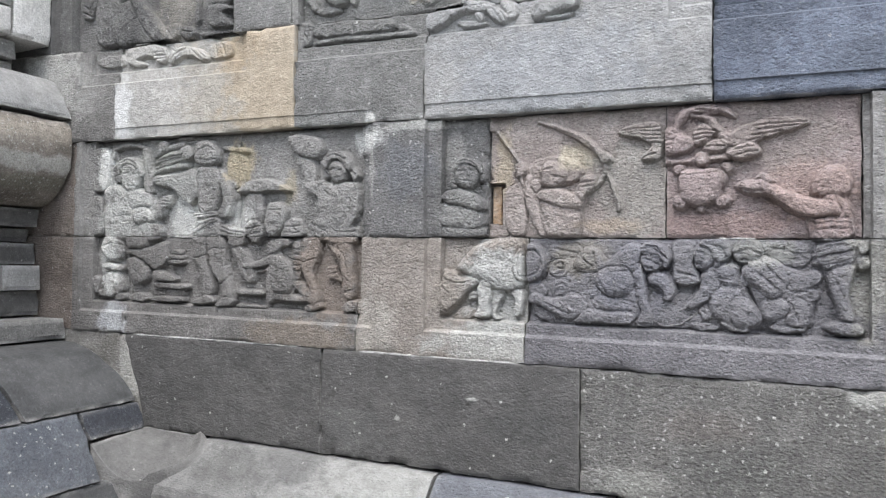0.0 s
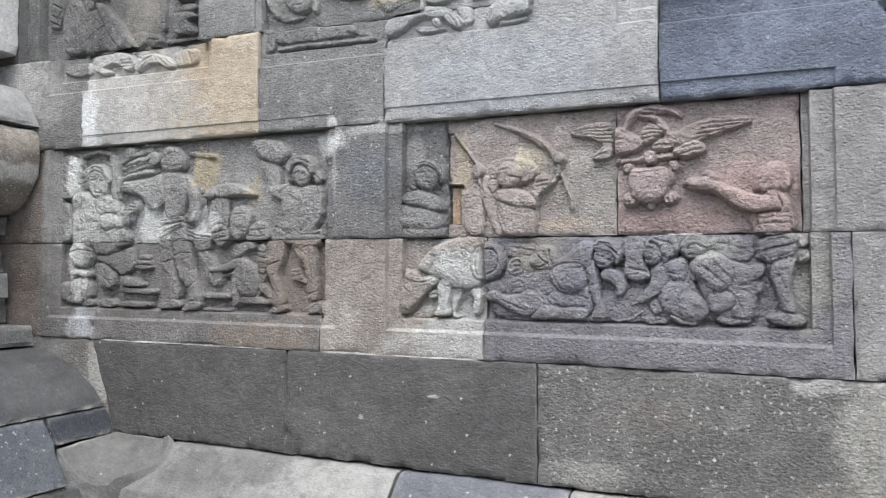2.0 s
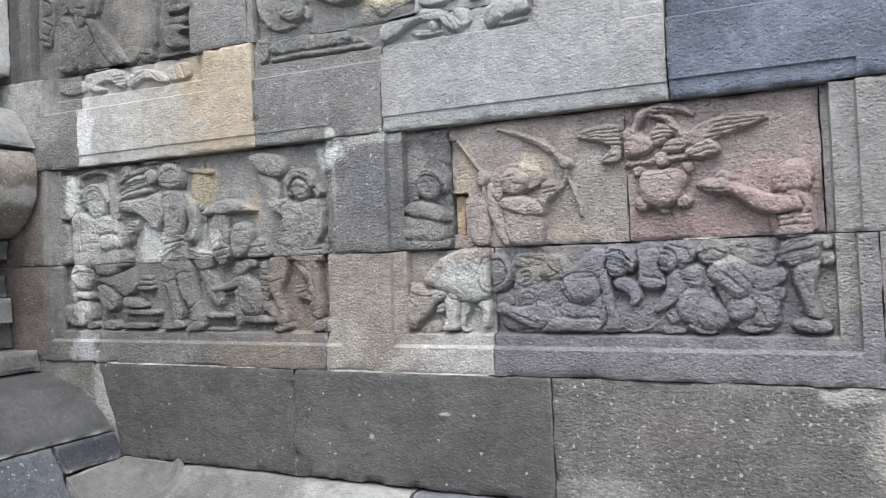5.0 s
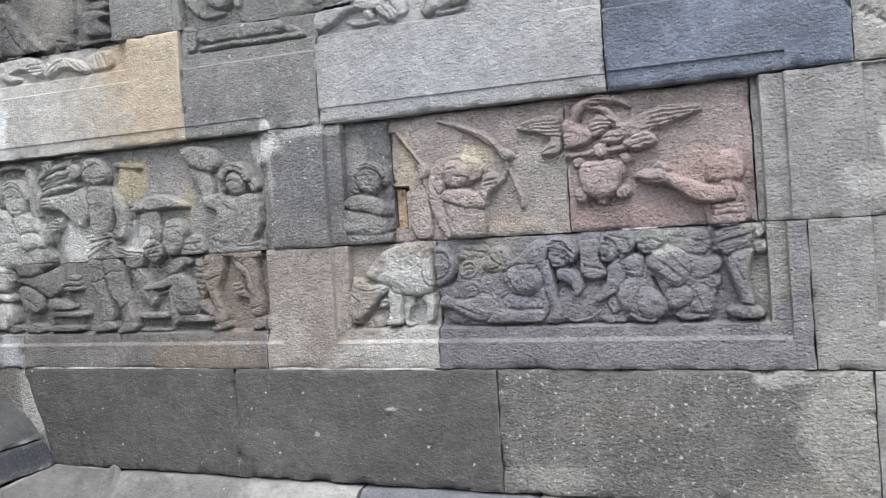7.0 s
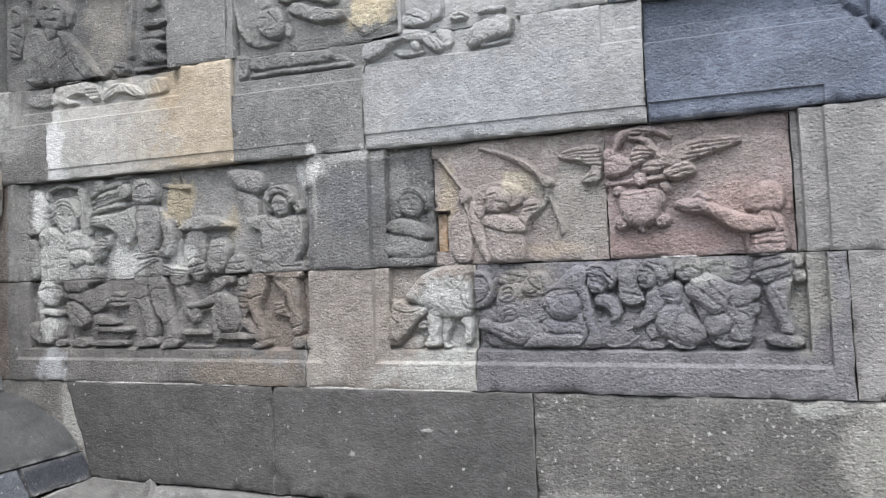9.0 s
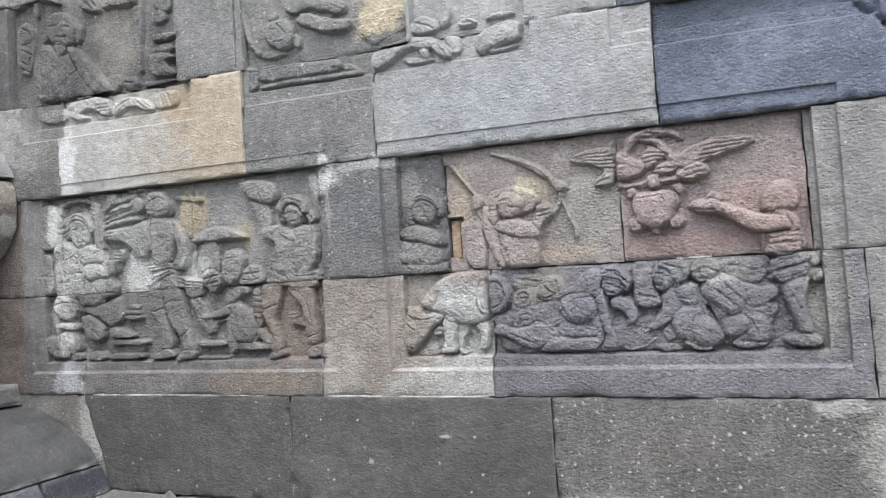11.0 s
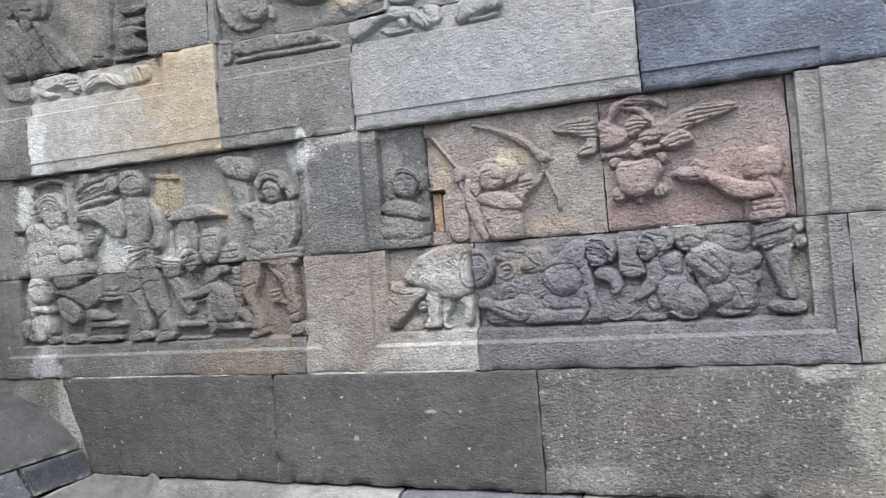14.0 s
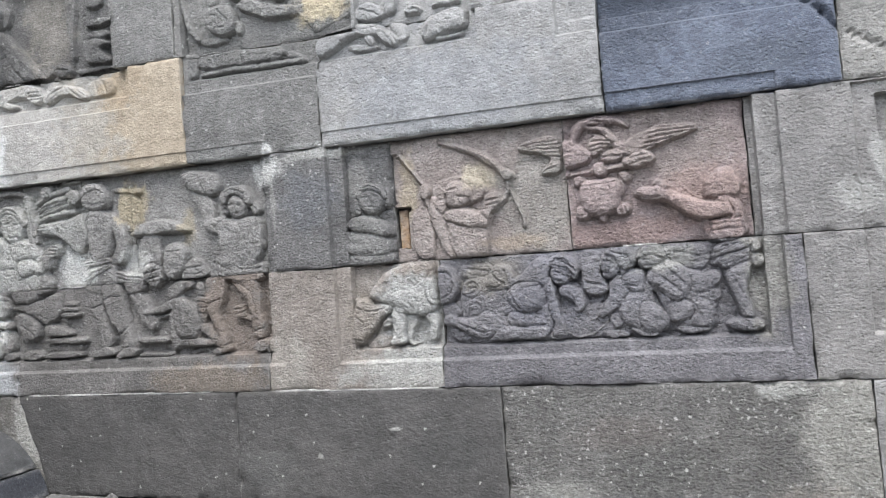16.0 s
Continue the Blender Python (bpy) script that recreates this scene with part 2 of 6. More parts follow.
    "brownish": stone("brownish_wall_andesite", (0.155, 0.131, 0.112), (0.21, 0.182, 0.158), ((-2.1, 1.95, 0.16, 0.12, (0.33, 0.325, 0.3), 0.7),), speck=0.2),
    "speckled": stone("speckled_grey_andesite", (0.16, 0.155, 0.14), (0.23, 0.225, 0.21), ((-1.85, 0.98, 0.04, 0.14, (0.36, 0.355, 0.33), 0.85),), speck=0.8),
    "corner_grey": stone("patchy_grey_andesite", (0.15, 0.147, 0.138), (0.215, 0.211, 0.2), ((-2.25, 1.92, 0.16, 0.14, (0.38, 0.372, 0.35), 0.85), (-2.08, 1.86, 0.06, 0.1, (0.28, 0.275, 0.26), 0.6)), speck=0.25),
    "ochre_grey": stone("ochre_stained_andesite", (0.145, 0.145, 0.137), (0.192, 0.191, 0.181), ((-0.787, 2.048, 0.09, 0.06, (0.42, 0.36, 0.25), 0.85),), speck=0.3),
    "mortar": stone("pale_lime_mortar", (0.5, 0.5, 0.48), (0.62, 0.62, 0.59), speck=0.0),
    "core": stone("dark_joint_filling", (0.12, 0.12, 0.114), (0.17, 0.168, 0.16)),
}


# ---- geometry helpers ----
def ripple(x, y, size, seed=0):
    """Smooth value noise from -1 to 1 over arrays; size is the length of one swell."""
    x, y = np.asarray(x, float) / size, np.asarray(y, float) / size
    i, j = np.floor(x).astype(np.int64), np.floor(y).astype(np.int64)
    u, v = x - i, y - j
    u, v = u * u * (3 - 2 * u), v * v * (3 - 2 * v)

    def corner(a, b):
        n = (a * 374761393 + b * 668265263 + seed * 974711) & 0x7FFFFFFF
        n = ((n ^ (n >> 13)) * 1274126177) & 0x7FFFFFFF
        return ((n ^ (n >> 16)) & 0xFFFF) / 32767.5 - 1
    return (corner(i, j) * (1 - u) + corner(i + 1, j) * u) * (1 - v) + (corner(i, j + 1) * (1 - u) + corner(i + 1, j + 1) * u) * v


def solid(name, verts, faces, material, parent=None, label="", smooth=False):
    me = bpy.data.meshes.new(name)
    me.from_pydata([tuple(map(float, v)) for v in verts], [], faces)
    me.materials.append(material)
    if smooth:
        me.polygons.foreach_set("use_smooth", [True] * len(me.polygons))
    me.update()
    ob = new(name, me)
    if parent:
        ob.parent = parent
    if label:
        ob["label"] = label
    return ob


def part(name, bm, material, parent, label=""):
    me = bpy.data.meshes.new(name)
    bmesh.ops.recalc_face_normals(bm, faces=bm.faces)
    bm.to_mesh(me)
    bm.free()
    me.materials.append(material)
    ob = new(name, me)
    ob.parent = parent
    if label:
        ob["label"] = label
    return ob


def box(name, lo, hi, material, parent=None, label="", bevel=0.0):
    bm = bmesh.new()
    bmesh.ops.create_cube(bm, size=1)
    for v in bm.verts:
        v.co = Vector([lo[i] + (v.co[i] + 0.5) * (hi[i] - lo[i]) for i in range(3)])
    if bevel:
        bmesh.ops.bevel(bm, geom=bm.edges[:], offset=bevel, segments=2, affect="EDGES")
    return part(name, bm, material, parent, label)


def marks(lo, hi, step, edges=()):
    """Even grid lines from lo to hi, with a pair of lines round each edge (place, half width)."""
    keep = [(e, w) for e, w in edges if lo + 0.006 < e < hi - 0.006]
    line = [lo, hi, lo + 0.0025, hi - 0.0025, lo + 0.006, hi - 0.006]
    line += [v for v in np.linspace(lo, hi, max(2, int((hi - lo) / step) + 1))[1:-1] if all(abs(v - e) > w + 0.002 for e, w in keep)]
    for e, w in keep:
        line += [e - w, e + w]
    return np.array(sorted(set(line)))


# courses of the long wall: heights of the bed joints along x
def bed_plinth(x): return 0.803 + 0 * x
def bed_low(x): return 1.079 - 0.004 * (x + 0.5)
def bed_mid(x): return 1.374 - 0.012 * (x + 0.5)
def bed_lintel(x): return 1.667 - 0.022 * (x + 0.4)
def bed_high(x): return 1.956 - 0.04 * (x + 0.8)
def bed_top(x): return 2.31 - 0.03 * (x + 0.8)
def bed_crown(x): return 2.66 + 0 * x


RELIEF = 0.031     # depth of the carved ground behind the wall's face
FRAME = 0.011      # depth of the first step round a panel
BAND = -0.0005      # depth of the fillet under the lintel course
JOINT = 0.0014


def block(key, x0, x1, low, high, steps=(), cuts=(), hollows=(), wear=1.0, lean=(0, 0), proud=None, back=0.14, step=0.009, name="stone_block", label=""):
    """One dressed stone of the long wall. steps: sunk panels (xa, xb, va, vb, depth), v from 0 at its bed to 1 at its top. cuts: grooves (x, z, x, z, width, depth). hollows: broken-out places (depth, x, z, x, z, ...)."""
    rnd = random.Random(int(x0 * 1000) * 31 + int(low(x0) * 1000))
    seed = rnd.randrange(9999)
    out = rnd.uniform(-0.002, 0.002) if proud is None else -proud
    tall = float(high(x0) - low(x0))
    xs = marks(x0 + JOINT, x1 - JOINT, step, [(e, 0.0018) for s in steps for e in s[:2]])
    vs = marks(JOINT, tall - JOINT, step, [(s[2] * tall, 0.0038) for s in steps] + [(s[3] * tall, 0.001) for s in steps]) / tall
    X, V = np.meshgrid(xs, vs)
    t = (X - x0) / (x1 - x0)
    X2 = X + (1 - t) * lean[0] * (V - 0.5) + t * lean[1] * (V - 0.5)
    Z = low(X2) + V * (high(X2) - low(X2))
    Y = np.full_like(X, out)
    for xa, xb, va, vb, depth in steps:
        Y = np.where((X > xa) & (X < xb) & (V > va) & (V < vb), np.maximum(Y, depth), Y)
    for depth, *xz in hollows:
        ring = np.array(xz).reshape(-1, 2)
        wx, wz = X2 + 0.0025 * ripple(X, Z, 0.02, seed + 8), Z + 0.0025 * ripple(X, Z, 0.02, seed + 9)
        within = np.zeros(X.shape, bool)
        for a, b in zip(ring, np.roll(ring, -1, 0)):
            if a[1] != b[1]:
                within ^= ((a[1] > wz) != (b[1] > wz)) & (wx < (b[0] - a[0]) * (wz - a[1]) / (b[1] - a[1]) + a[0])
        Y = np.where(within, depth, Y)
    sunk = Y > 0.005
    Y = Y + 0.0011 * ripple(X, Z, 0.05, seed) + 0.0007 * ripple(X, Z, 0.017, seed + 1) + 0.0016 * ripple(X, Z, 0.19, seed + 2) + np.where(sunk, 0.0015 * ripple(X, Z, 0.03, seed + 5), 0)
    d = np.minimum(np.minimum(X - xs[0], xs[-1] - X), np.minimum(V - vs[0], vs[-1] - V) * tall)
    ragged = np.clip(0.5 + 0.8 * ripple(X, Z, 0.028, seed + 3) + 0.4 * ripple(X, Z, 0.011, seed + 4), 0.1, 1.6)
    Y = Y + wear * 0.0048 * ragged * np.exp(-(d / 0.0042) ** 1.3) + wear * 0.009 * np.clip(ripple(X, Z, 0.045, seed + 6) - 0.5, 0, 1) * 2.5 * np.exp(-d / 0.012)
    for xa, za, xb, zb, width, depth in cuts:
        ux, uz = xb - xa, zb - za
        s = np.clip(((X2 - xa) * ux + (Z - za) * uz) / (ux * ux + uz * uz), 0, 1)
        r = np.hypot(X2 - xa - s * ux, Z - za - s * uz)
        Y = Y + depth * np.exp(-(r / width) ** 2)
    near = np.exp(-d / 0.008)
    X2 = X2 + 0.0013 * near * (ripple(Z, X, 0.04, seed + 11) + 0.6 * ripple(Z, X, 0.012, seed + 12))
    Z = Z + 0.0015 * near * (ripple(X, Z, 0.05, seed + 13) + 0.6 * ripple(X, Z, 0.014, seed + 14))
    rows, cols = X.shape
    verts = np.stack([X2, Y, Z], -1).reshape(-1, 3)
    grid = np.arange(rows * cols).reshape(rows, cols)
    faces = np.stack([grid[:-1, :-1], grid[:-1, 1:], grid[1:, 1:], grid[1:, :-1]], -1).reshape(-1, 4).tolist()
    rim = list(grid[0, :]) + list(grid[1:, -1]) + list(grid[-1, -2::-1]) + list(grid[-2:0:-1, 0])
    rear = verts[rim].copy()
    rear[:, 1] = back
    n = len(verts)
    for i in range(len(rim)):
        j = (i + 1) % len(rim)
        faces.append([int(rim[i]), n + i, n + j, int(rim[j])])
    faces.append([n + i for i in range(len(rim))][::-1])
    ob = solid(name, np.concatenate([verts, rear]), faces, M[key], wall_main, label)
    STONES.append((ob, key, x0, x1, low, high))
    return ob


STONES = []

# ---- ground and walls that close the place ----
ground = box("ground", (-40, -40, -0.3), (40, 40, 0.0), M["grey"])
tagged(ground, "grey andesite paving of the terrace", "ground", kind="structure")
wall_main = box("wall_main", (-3.4, 0.1, 0.0), (4.0, 0.9, 3.4), M["core"])
tagged(wall_main, "temple wall of grey andesite blocks carved with reliefs", "wall", kind="structure")
# Unseen wall, added behind the camera to cut the sky's low light.
wall_sky_screen = box("wall_sky_screen", (-6, -3.3, 0.0), (6, -2.7, 2.25), M["grey"])
tagged(wall_sky_screen, "unseen plain grey wall added to screen off the low sky", "wall", kind="structure")

# ---- the long wall, course by course ----
# plinth course
block("rough_grey", -0.412, 0.322, bed_plinth, bed_low, wear=1.3)
block("charcoal", -1.119, -0.412, bed_plinth, bed_low, cuts=((-0.69, 0.975, -0.655, 0.992, 0.003, -0.002),))
block("charcoal", -1.822, -1.119, bed_plinth, bed_low, lean=(-0.1, 0))
block("speckled", -2.4, -1.822, bed_plinth, bed_low, lean=(0, -0.1), proud=-0.004)
block("light_grey", 0.322, 0.9, bed_plinth, bed_low)
block("grey", 0.9, 1.6, bed_plinth, bed_low)
# lower half of the panels
LOWB, LOWI = 0.22, 0.322
block("lower_left", -1.872, -1.012, bed_low, bed_mid, steps=((-2.2, -0.9, LOWB, 1.1, FRAME), (-2.034, -0.9, LOWI, 1.1, RELIEF)))
block("elephant", -1.012, -0.545, bed_low, bed_mid, steps=((-1.1, -0.962, LOWB, 1.1, FRAME), (-1.1, -1.002, LOWI, 1.1, RELIEF), (-0.81, -0.4, LOWB, 1.1, FRAME), (-0.768, -0.4, LOWI, 1.1, RELIEF)), cuts=((-0.9, 1.26, -0.83, 1.31, 0.002, -0.002),))
block("violet", -0.545, 0.228, bed_low, bed_mid, steps=((-0.7, 0.191, LOWB, 1.1, FRAME), (-0.7, 0.155, LOWI, 1.1, RELIEF)))
block("edge_grey", 0.228, 0.75, bed_low, bed_mid, steps=((0.335, 1.0, 0.3, 1.1, FRAME), (0.378, 1.0, 0.42, 1.1, RELIEF)))
block("grey", 0.75, 1.4, bed_low, bed_mid)
block("lower_left", -2.12, -1.872, bed_low, bed_mid, steps=((-2.085, -1.8, LOWB, 1.1, FRAME), (-2.034, -1.8, LOWI, 1.1, RELIEF)))
block("brownish", -2.5, -2.12, bed_low, bed_mid, proud=-0.006)
# upper half of the panels
block("upper_left", -1.435, -1.004, bed_mid, bed_lintel, steps=((-1.6, -0.9, -0.1, 1.1, RELIEF),))
block("upper_left", -2.12, -1.435, bed_mid, bed_lintel, steps=((-2.085, -1.2, -0.1, 1.1, FRAME), (-2.034, -1.2, -0.1, 1.1, RELIEF)))
block("pilaster", -1.004, -0.648, bed_mid, bed_lintel, steps=((-1.1, -0.964, -0.1, 1.1, FRAME), (-0.81, -0.5, -0.1, 1.1, FRAME), (-0.768, -0.5, -0.1, 1.1, RELIEF)), wear=1.5)
block("bowman", -0.648, -0.229, bed_mid, bed_lintel, steps=((-0.8, -0.1, -0.1, 1.1, RELIEF),), hollows=((0.041, -0.654, 1.641, -0.638, 1.639, -0.573, 1.553, -0.571, 1.534, -0.583, 1.508, -0.602, 1.492, -0.614, 1.509, -0.652, 1.516), (0.068, -0.652, 1.510, -0.611, 1.509, -0.611, 1.490, -0.613, 1.408, -0.650, 1.409)), step=0.004)
block("pink", -0.229, 0.143, bed_mid, bed_lintel, steps=((-0.4, 0.2, -0.1, 1.1, RELIEF),))
block("edge_grey", 0.143, 0.75, bed_mid, bed_lintel, steps=((0.1, 0.202, -0.1, 1.1, FRAME), (0.1, 0.158, -0.1, 1.1, RELIEF), (0.335, 1.0, -0.1, 0.98, FRAME), (0.376, 1.0, -0.1, 0.9, RELIEF)))
block("grey", 0.75, 1.4, bed_mid, bed_lintel)
block("brownish", -2.5, -2.12, bed_mid, bed_lintel, proud=-0.006)
# lintel course, with the foot of the upper panels
block("blue", -0.131, 0.322, bed_lintel, bed_high, steps=((-0.3, 0.205, -0.1, 0.14, BAND), (-0.3, 0.29, 0.63, 1.1, FRAME), (-0.3, 0.25, 0.76, 1.1, RELIEF)), cuts=((0.255, 1.84, 0.298, 1.792, 0.006, 0.014), (0.298, 1.792, 0.322, 1.755, 0.006, 0.014)), wear=1.6, proud=0.006, step=0.005)
block("light_grey", -0.817, -0.131, bed_lintel, bed_high, steps=((-0.9, 0.0, -0.1, 0.13, BAND), (-0.9, -0.399, 0.69, 1.1, 0.015), (-0.9, -0.417, 0.775, 1.1, RELIEF - 0.006), (-0.219, 0.0, 0.67, 1.1, 0.004), (-0.191, 0.0, 0.78, 1.1, 0.007)), proud=0.004)
block("dark_grey", -1.221, -0.817, bed_lintel, bed_high, steps=((-1.3, -0.964, -0.1, 0.115, BAND), (-1.3, -0.7, 0.645, 1.1, FRAME), (-1.2, -0.7, 0.775, 1.1, RELIEF - 0.006)), proud=0.003)
block("white_orange", -1.932, -1.221, bed_lintel, bed_high, steps=((-2.1, -1.1, -0.1, 0.115, BAND), (-2.1, -1.394, 0.605, 1.1, 0.015), (-2.1, -1.42, 0.735, 1.1, RELIEF - 0.006)), proud=0.004)
block("corner_grey", -2.6, -1.932, bed_lintel, bed_high, steps=((-2.09, -1.8, -0.1, 0.115, BAND), (-2.1, -1.8, 0.605, 1.1, FRAME), (-2.06, -1.8, 0.735, 1.1, RELIEF - 0.006)), proud=0.001)
block("grey", 0.322, 0.95, bed_lintel, bed_high, cuts=((0.34, 1.745, 0.4, 1.7, 0.005, 0.009),), wear=1.4)
block("grey", 0.95, 1.5, bed_lintel, bed_high)
# upper panels
block("soot", -2.21, -1.446, bed_high, bed_top, steps=((-2.15, -1.4, -0.1, 1.1, RELIEF),))
block("charcoal", -2.5, -2.21, bed_high, bed_top, steps=((-2.25, -2.1, -0.1, 1.1, FRAME),))
block("dark_grey", -1.446, -1.236, bed_high, bed_top, proud=0.002)
block("ochre_grey", -1.236, -0.713, bed_high, bed_top, steps=((-1.21, -0.5, -0.1, 1.1, RELIEF - 0.006),))
block("light_grey", -0.713, -0.2, bed_high, bed_top, steps=((-0.7, -0.41, -0.1, 1.1, RELIEF - 0.006),))
block("blue", -0.2, 0.4, bed_high, bed_top)
block("grey", 0.4, 1.0, bed_high, bed_top)
# plain courses over the panels
x = -2.5
for wide in (0.62, 0.48, 0.71, 0.55, 0.66, 0.5):
    block("grey", x, x + wide, bed_top, bed_crown, steps=((-2.15, -1.48, -0.1, 0.8, RELIEF),) if x < -1.5 else (), step=0.03)
    x += wide


# ---- the return wall with its mouldings ----
wall_return = box("wall_return", (-3.4, -1.9, 0.0), (-2.46, 0.095, 3.4), M["core"])
tagged(wall_return, "projecting temple wall with a bell base and a round torus moulding", "wall", kind="structure")


def moulding(key, profile, y0, y1, back=-2.47, name="moulding_stone", label="", swell=0.0016):
    """A stone of the return wall: the line profile (x, z), from its bed upwards, drawn out along y."""
    seed = int(abs(y0) * 1000 + profile[0][1] * 700)
    profile = [(profile[0][0], profile[0][1] + 0.002), *profile[1:-1], (profile[-1][0], profile[-1][1] - 0.002)]
    line = []
    for (xa, za), (xb, zb) in zip(profile, profile[1:]):
        n = max(1, int(math.hypot(xb - xa, zb - za) / 0.012))
        line += [(xa + (xb - xa) * i / n, za + (zb - za) * i / n) for i in range(n)]
    line.append(profile[-1])
    ys = marks(min(y0, y1) + 0.003, max(y0, y1) - 0.003, 0.018)
    verts, n = [], len(line)
    for y in ys:
        e = min(y - ys[0], ys[-1] - y)
        for i, (px, pz) in enumerate(line):
            q = min(math.hypot(px - line[0][0], pz - line[0][1]), math.hypot(px - line[-1][0], pz - line[-1][1]))
            d = min(e, q)
            worn = 0.009 * math.exp(-d / 0.0045) * (0.7 + 0.7 * float(ripple(y, pz, 0.03, seed)))
            verts.append((px - worn + swell * float(ripple(y, pz, 0.06, seed)) + 0.0009 * float(ripple(y, pz, 0.02, seed + 1)), y, pz))
        verts += [(back, y, line[-1][1]), (back, y, line[0][1])]
    k = n + 2
    faces = []
    for j in range(len(ys) - 1):
        for i in range(k):
            a, b = j * k + i, j * k + (i + 1) % k
            faces.append((a, a + k, b + k, b))
    faces.append(tuple(range(k)))
    faces.append(tuple(range((len(ys) - 1) * k, len(ys) * k))[::-1])
    return solid(name, verts, faces, M[key], wall_return, label)


def arc(cx, cz, rx, rz, a0, a1, n=12):
    return [(cx + rx * math.cos(radians(a0 + (a1 - a0) * i / n)), cz + rz * math.sin(radians(a0 + (a1 - a0) * i / n))) for i in range(n + 1)]


BELL = [(-1.8, 0.879), (-1.828, 0.91), (-1.868, 0.944), (-1.915, 0.976), (-1.972, 1.008), (-2.03, 1.03), (-2.09, 1.044), (-2.146, 1.049)]
moulding("smooth", BELL, 0.0, -0.362, label="smooth grey convex bell stone")
moulding("black", BELL, -0.368, -1.0, label="dark grey convex bell stone")
moulding("grey", BELL, -1.0, -1.8)
moulding("black", [(-1.756, 0.803), (-1.8, 0.877)], 0.0, -0.2, label="blackish blue stone at the foot of the bell")
moulding("slate", [(-1.7, 0.7), (-1.745, 0.78), (-1.8, 0.877)], -0.204, -0.56, label="blue-grey sloping plinth stone with pale specks")
moulding("slate", [(-1.7, 0.7), (-1.745, 0.78), (-1.8, 0.877)], -0.565, -1.8)
moulding("smooth", [(-1.66, 0.56), (-1.68, 0.64), (-1.705, 0.697)], -0.13, -0.7, label="worn grey plinth stone")
moulding("dark_grey", [(-2.142, 1.053), (-2.149, 1.122)], 0.0, -0.62)
moulding("dark_grey", [(-2.142, 1.053), (-2.149, 1.122)], -0.62, -1.8)
# Neck stones: the charcoal tone also stands for shade under the torus.
moulding("charcoal", [(-2.28, 1.126), (-2.284, 1.21)], 0.0, -0.3)
moulding("charcoal", [(-2.29, 1.126), (-2.295, 1.21)], -0.3, -1.8)
moulding("light_grey", [(-2.25, 1.211), (-2.258, 1.296)], -0.012, -0.145, label="pale square-cut stone in the neck")
moulding("charcoal", [(-2.3, 1.213), (-2.3, 1.293)], -0.15, -1.8)
moulding("charcoal", [(-2.3, 1.297), (-2.3, 1.37)], -0.004, -0.5)
moulding("charcoal", [(-2.3, 1.297), (-2.3, 1.37)], -0.5, -1.8)
moulding("charcoal", [(-2.345, 1.373), (-2.335, 1.42)], 0.0, -0.4)
moulding("charcoal", [(-2.345, 1.373), (-2.335, 1.42)], -0.4, -1.8)
moulding("charcoal", [(-2.29, 1.423), (-2.29, 1.487)], 0.0, -0.7)
moulding("charcoal", [(-2.29, 1.423), (-2.29, 1.487)], -0.7, -1.8)
LOWER_TORUS = [(-2.3, 1.49)] + arc(-2.3, 1.685, 0.178, 0.195, -78, 26, 14)
UPPER_TORUS = arc(-2.3, 1.69, 0.178, 0.245, 22, 88, 10)
moulding("tan", LOWER_TORUS, 0.0, -0.256, label="tan weathered torus stone")
moulding("moss", LOWER_TORUS, -0.26, -0.9, label="torus stone with green moss")
moulding("tan", LOWER_TORUS, -0.9, -1.8)
moulding("light_grey", UPPER_TORUS, 0.0, -0.6, label="pale grey upper torus stone")
moulding("smooth", UPPER_TORUS, -0.6, -1.8)
moulding("grey", [(-2.32, 1.938), (-2.32, 1.972)], -0.09, -0.9)
moulding("dark_grey", [(-2.285, 1.975), (-2.285, 2.036)], -0.095, -0.9)
moulding("dark_grey", [(-2.285, 1.975), (-2.285, 2.036)], -0.9, -1.8)
moulding("whitewash", [(-2.25, 2.04), (-2.25, 2.34)], 0.0, -0.135, label="bleached pilaster stone")
moulding("whitewash", [(-2.248, 2.04), (-2.248, 2.13)], -0.138, -0.6, label="bleached pilaster stone")
moulding("slab", [(-2.25, 2.133), (-2.25, 2.34)], -0.138, -0.6)
moulding("slab", [(-2.25, 2.343), (-2.25, 2.65)], 0.0, -0.7)
moulding("grey", [(-2.25, 2.04), (-2.25, 2.65)], -0.7, -1.8)

# ---- the bell-shaped plinth under the long wall ----
plinth = box("trim_plinth", (-1.9, -0.1, 0.0), (2.0, 0.099, 0.6), M["grey"])
tagged(plinth, "sloping grey stone plinth along the foot of the wall", "plinth", kind="structure")


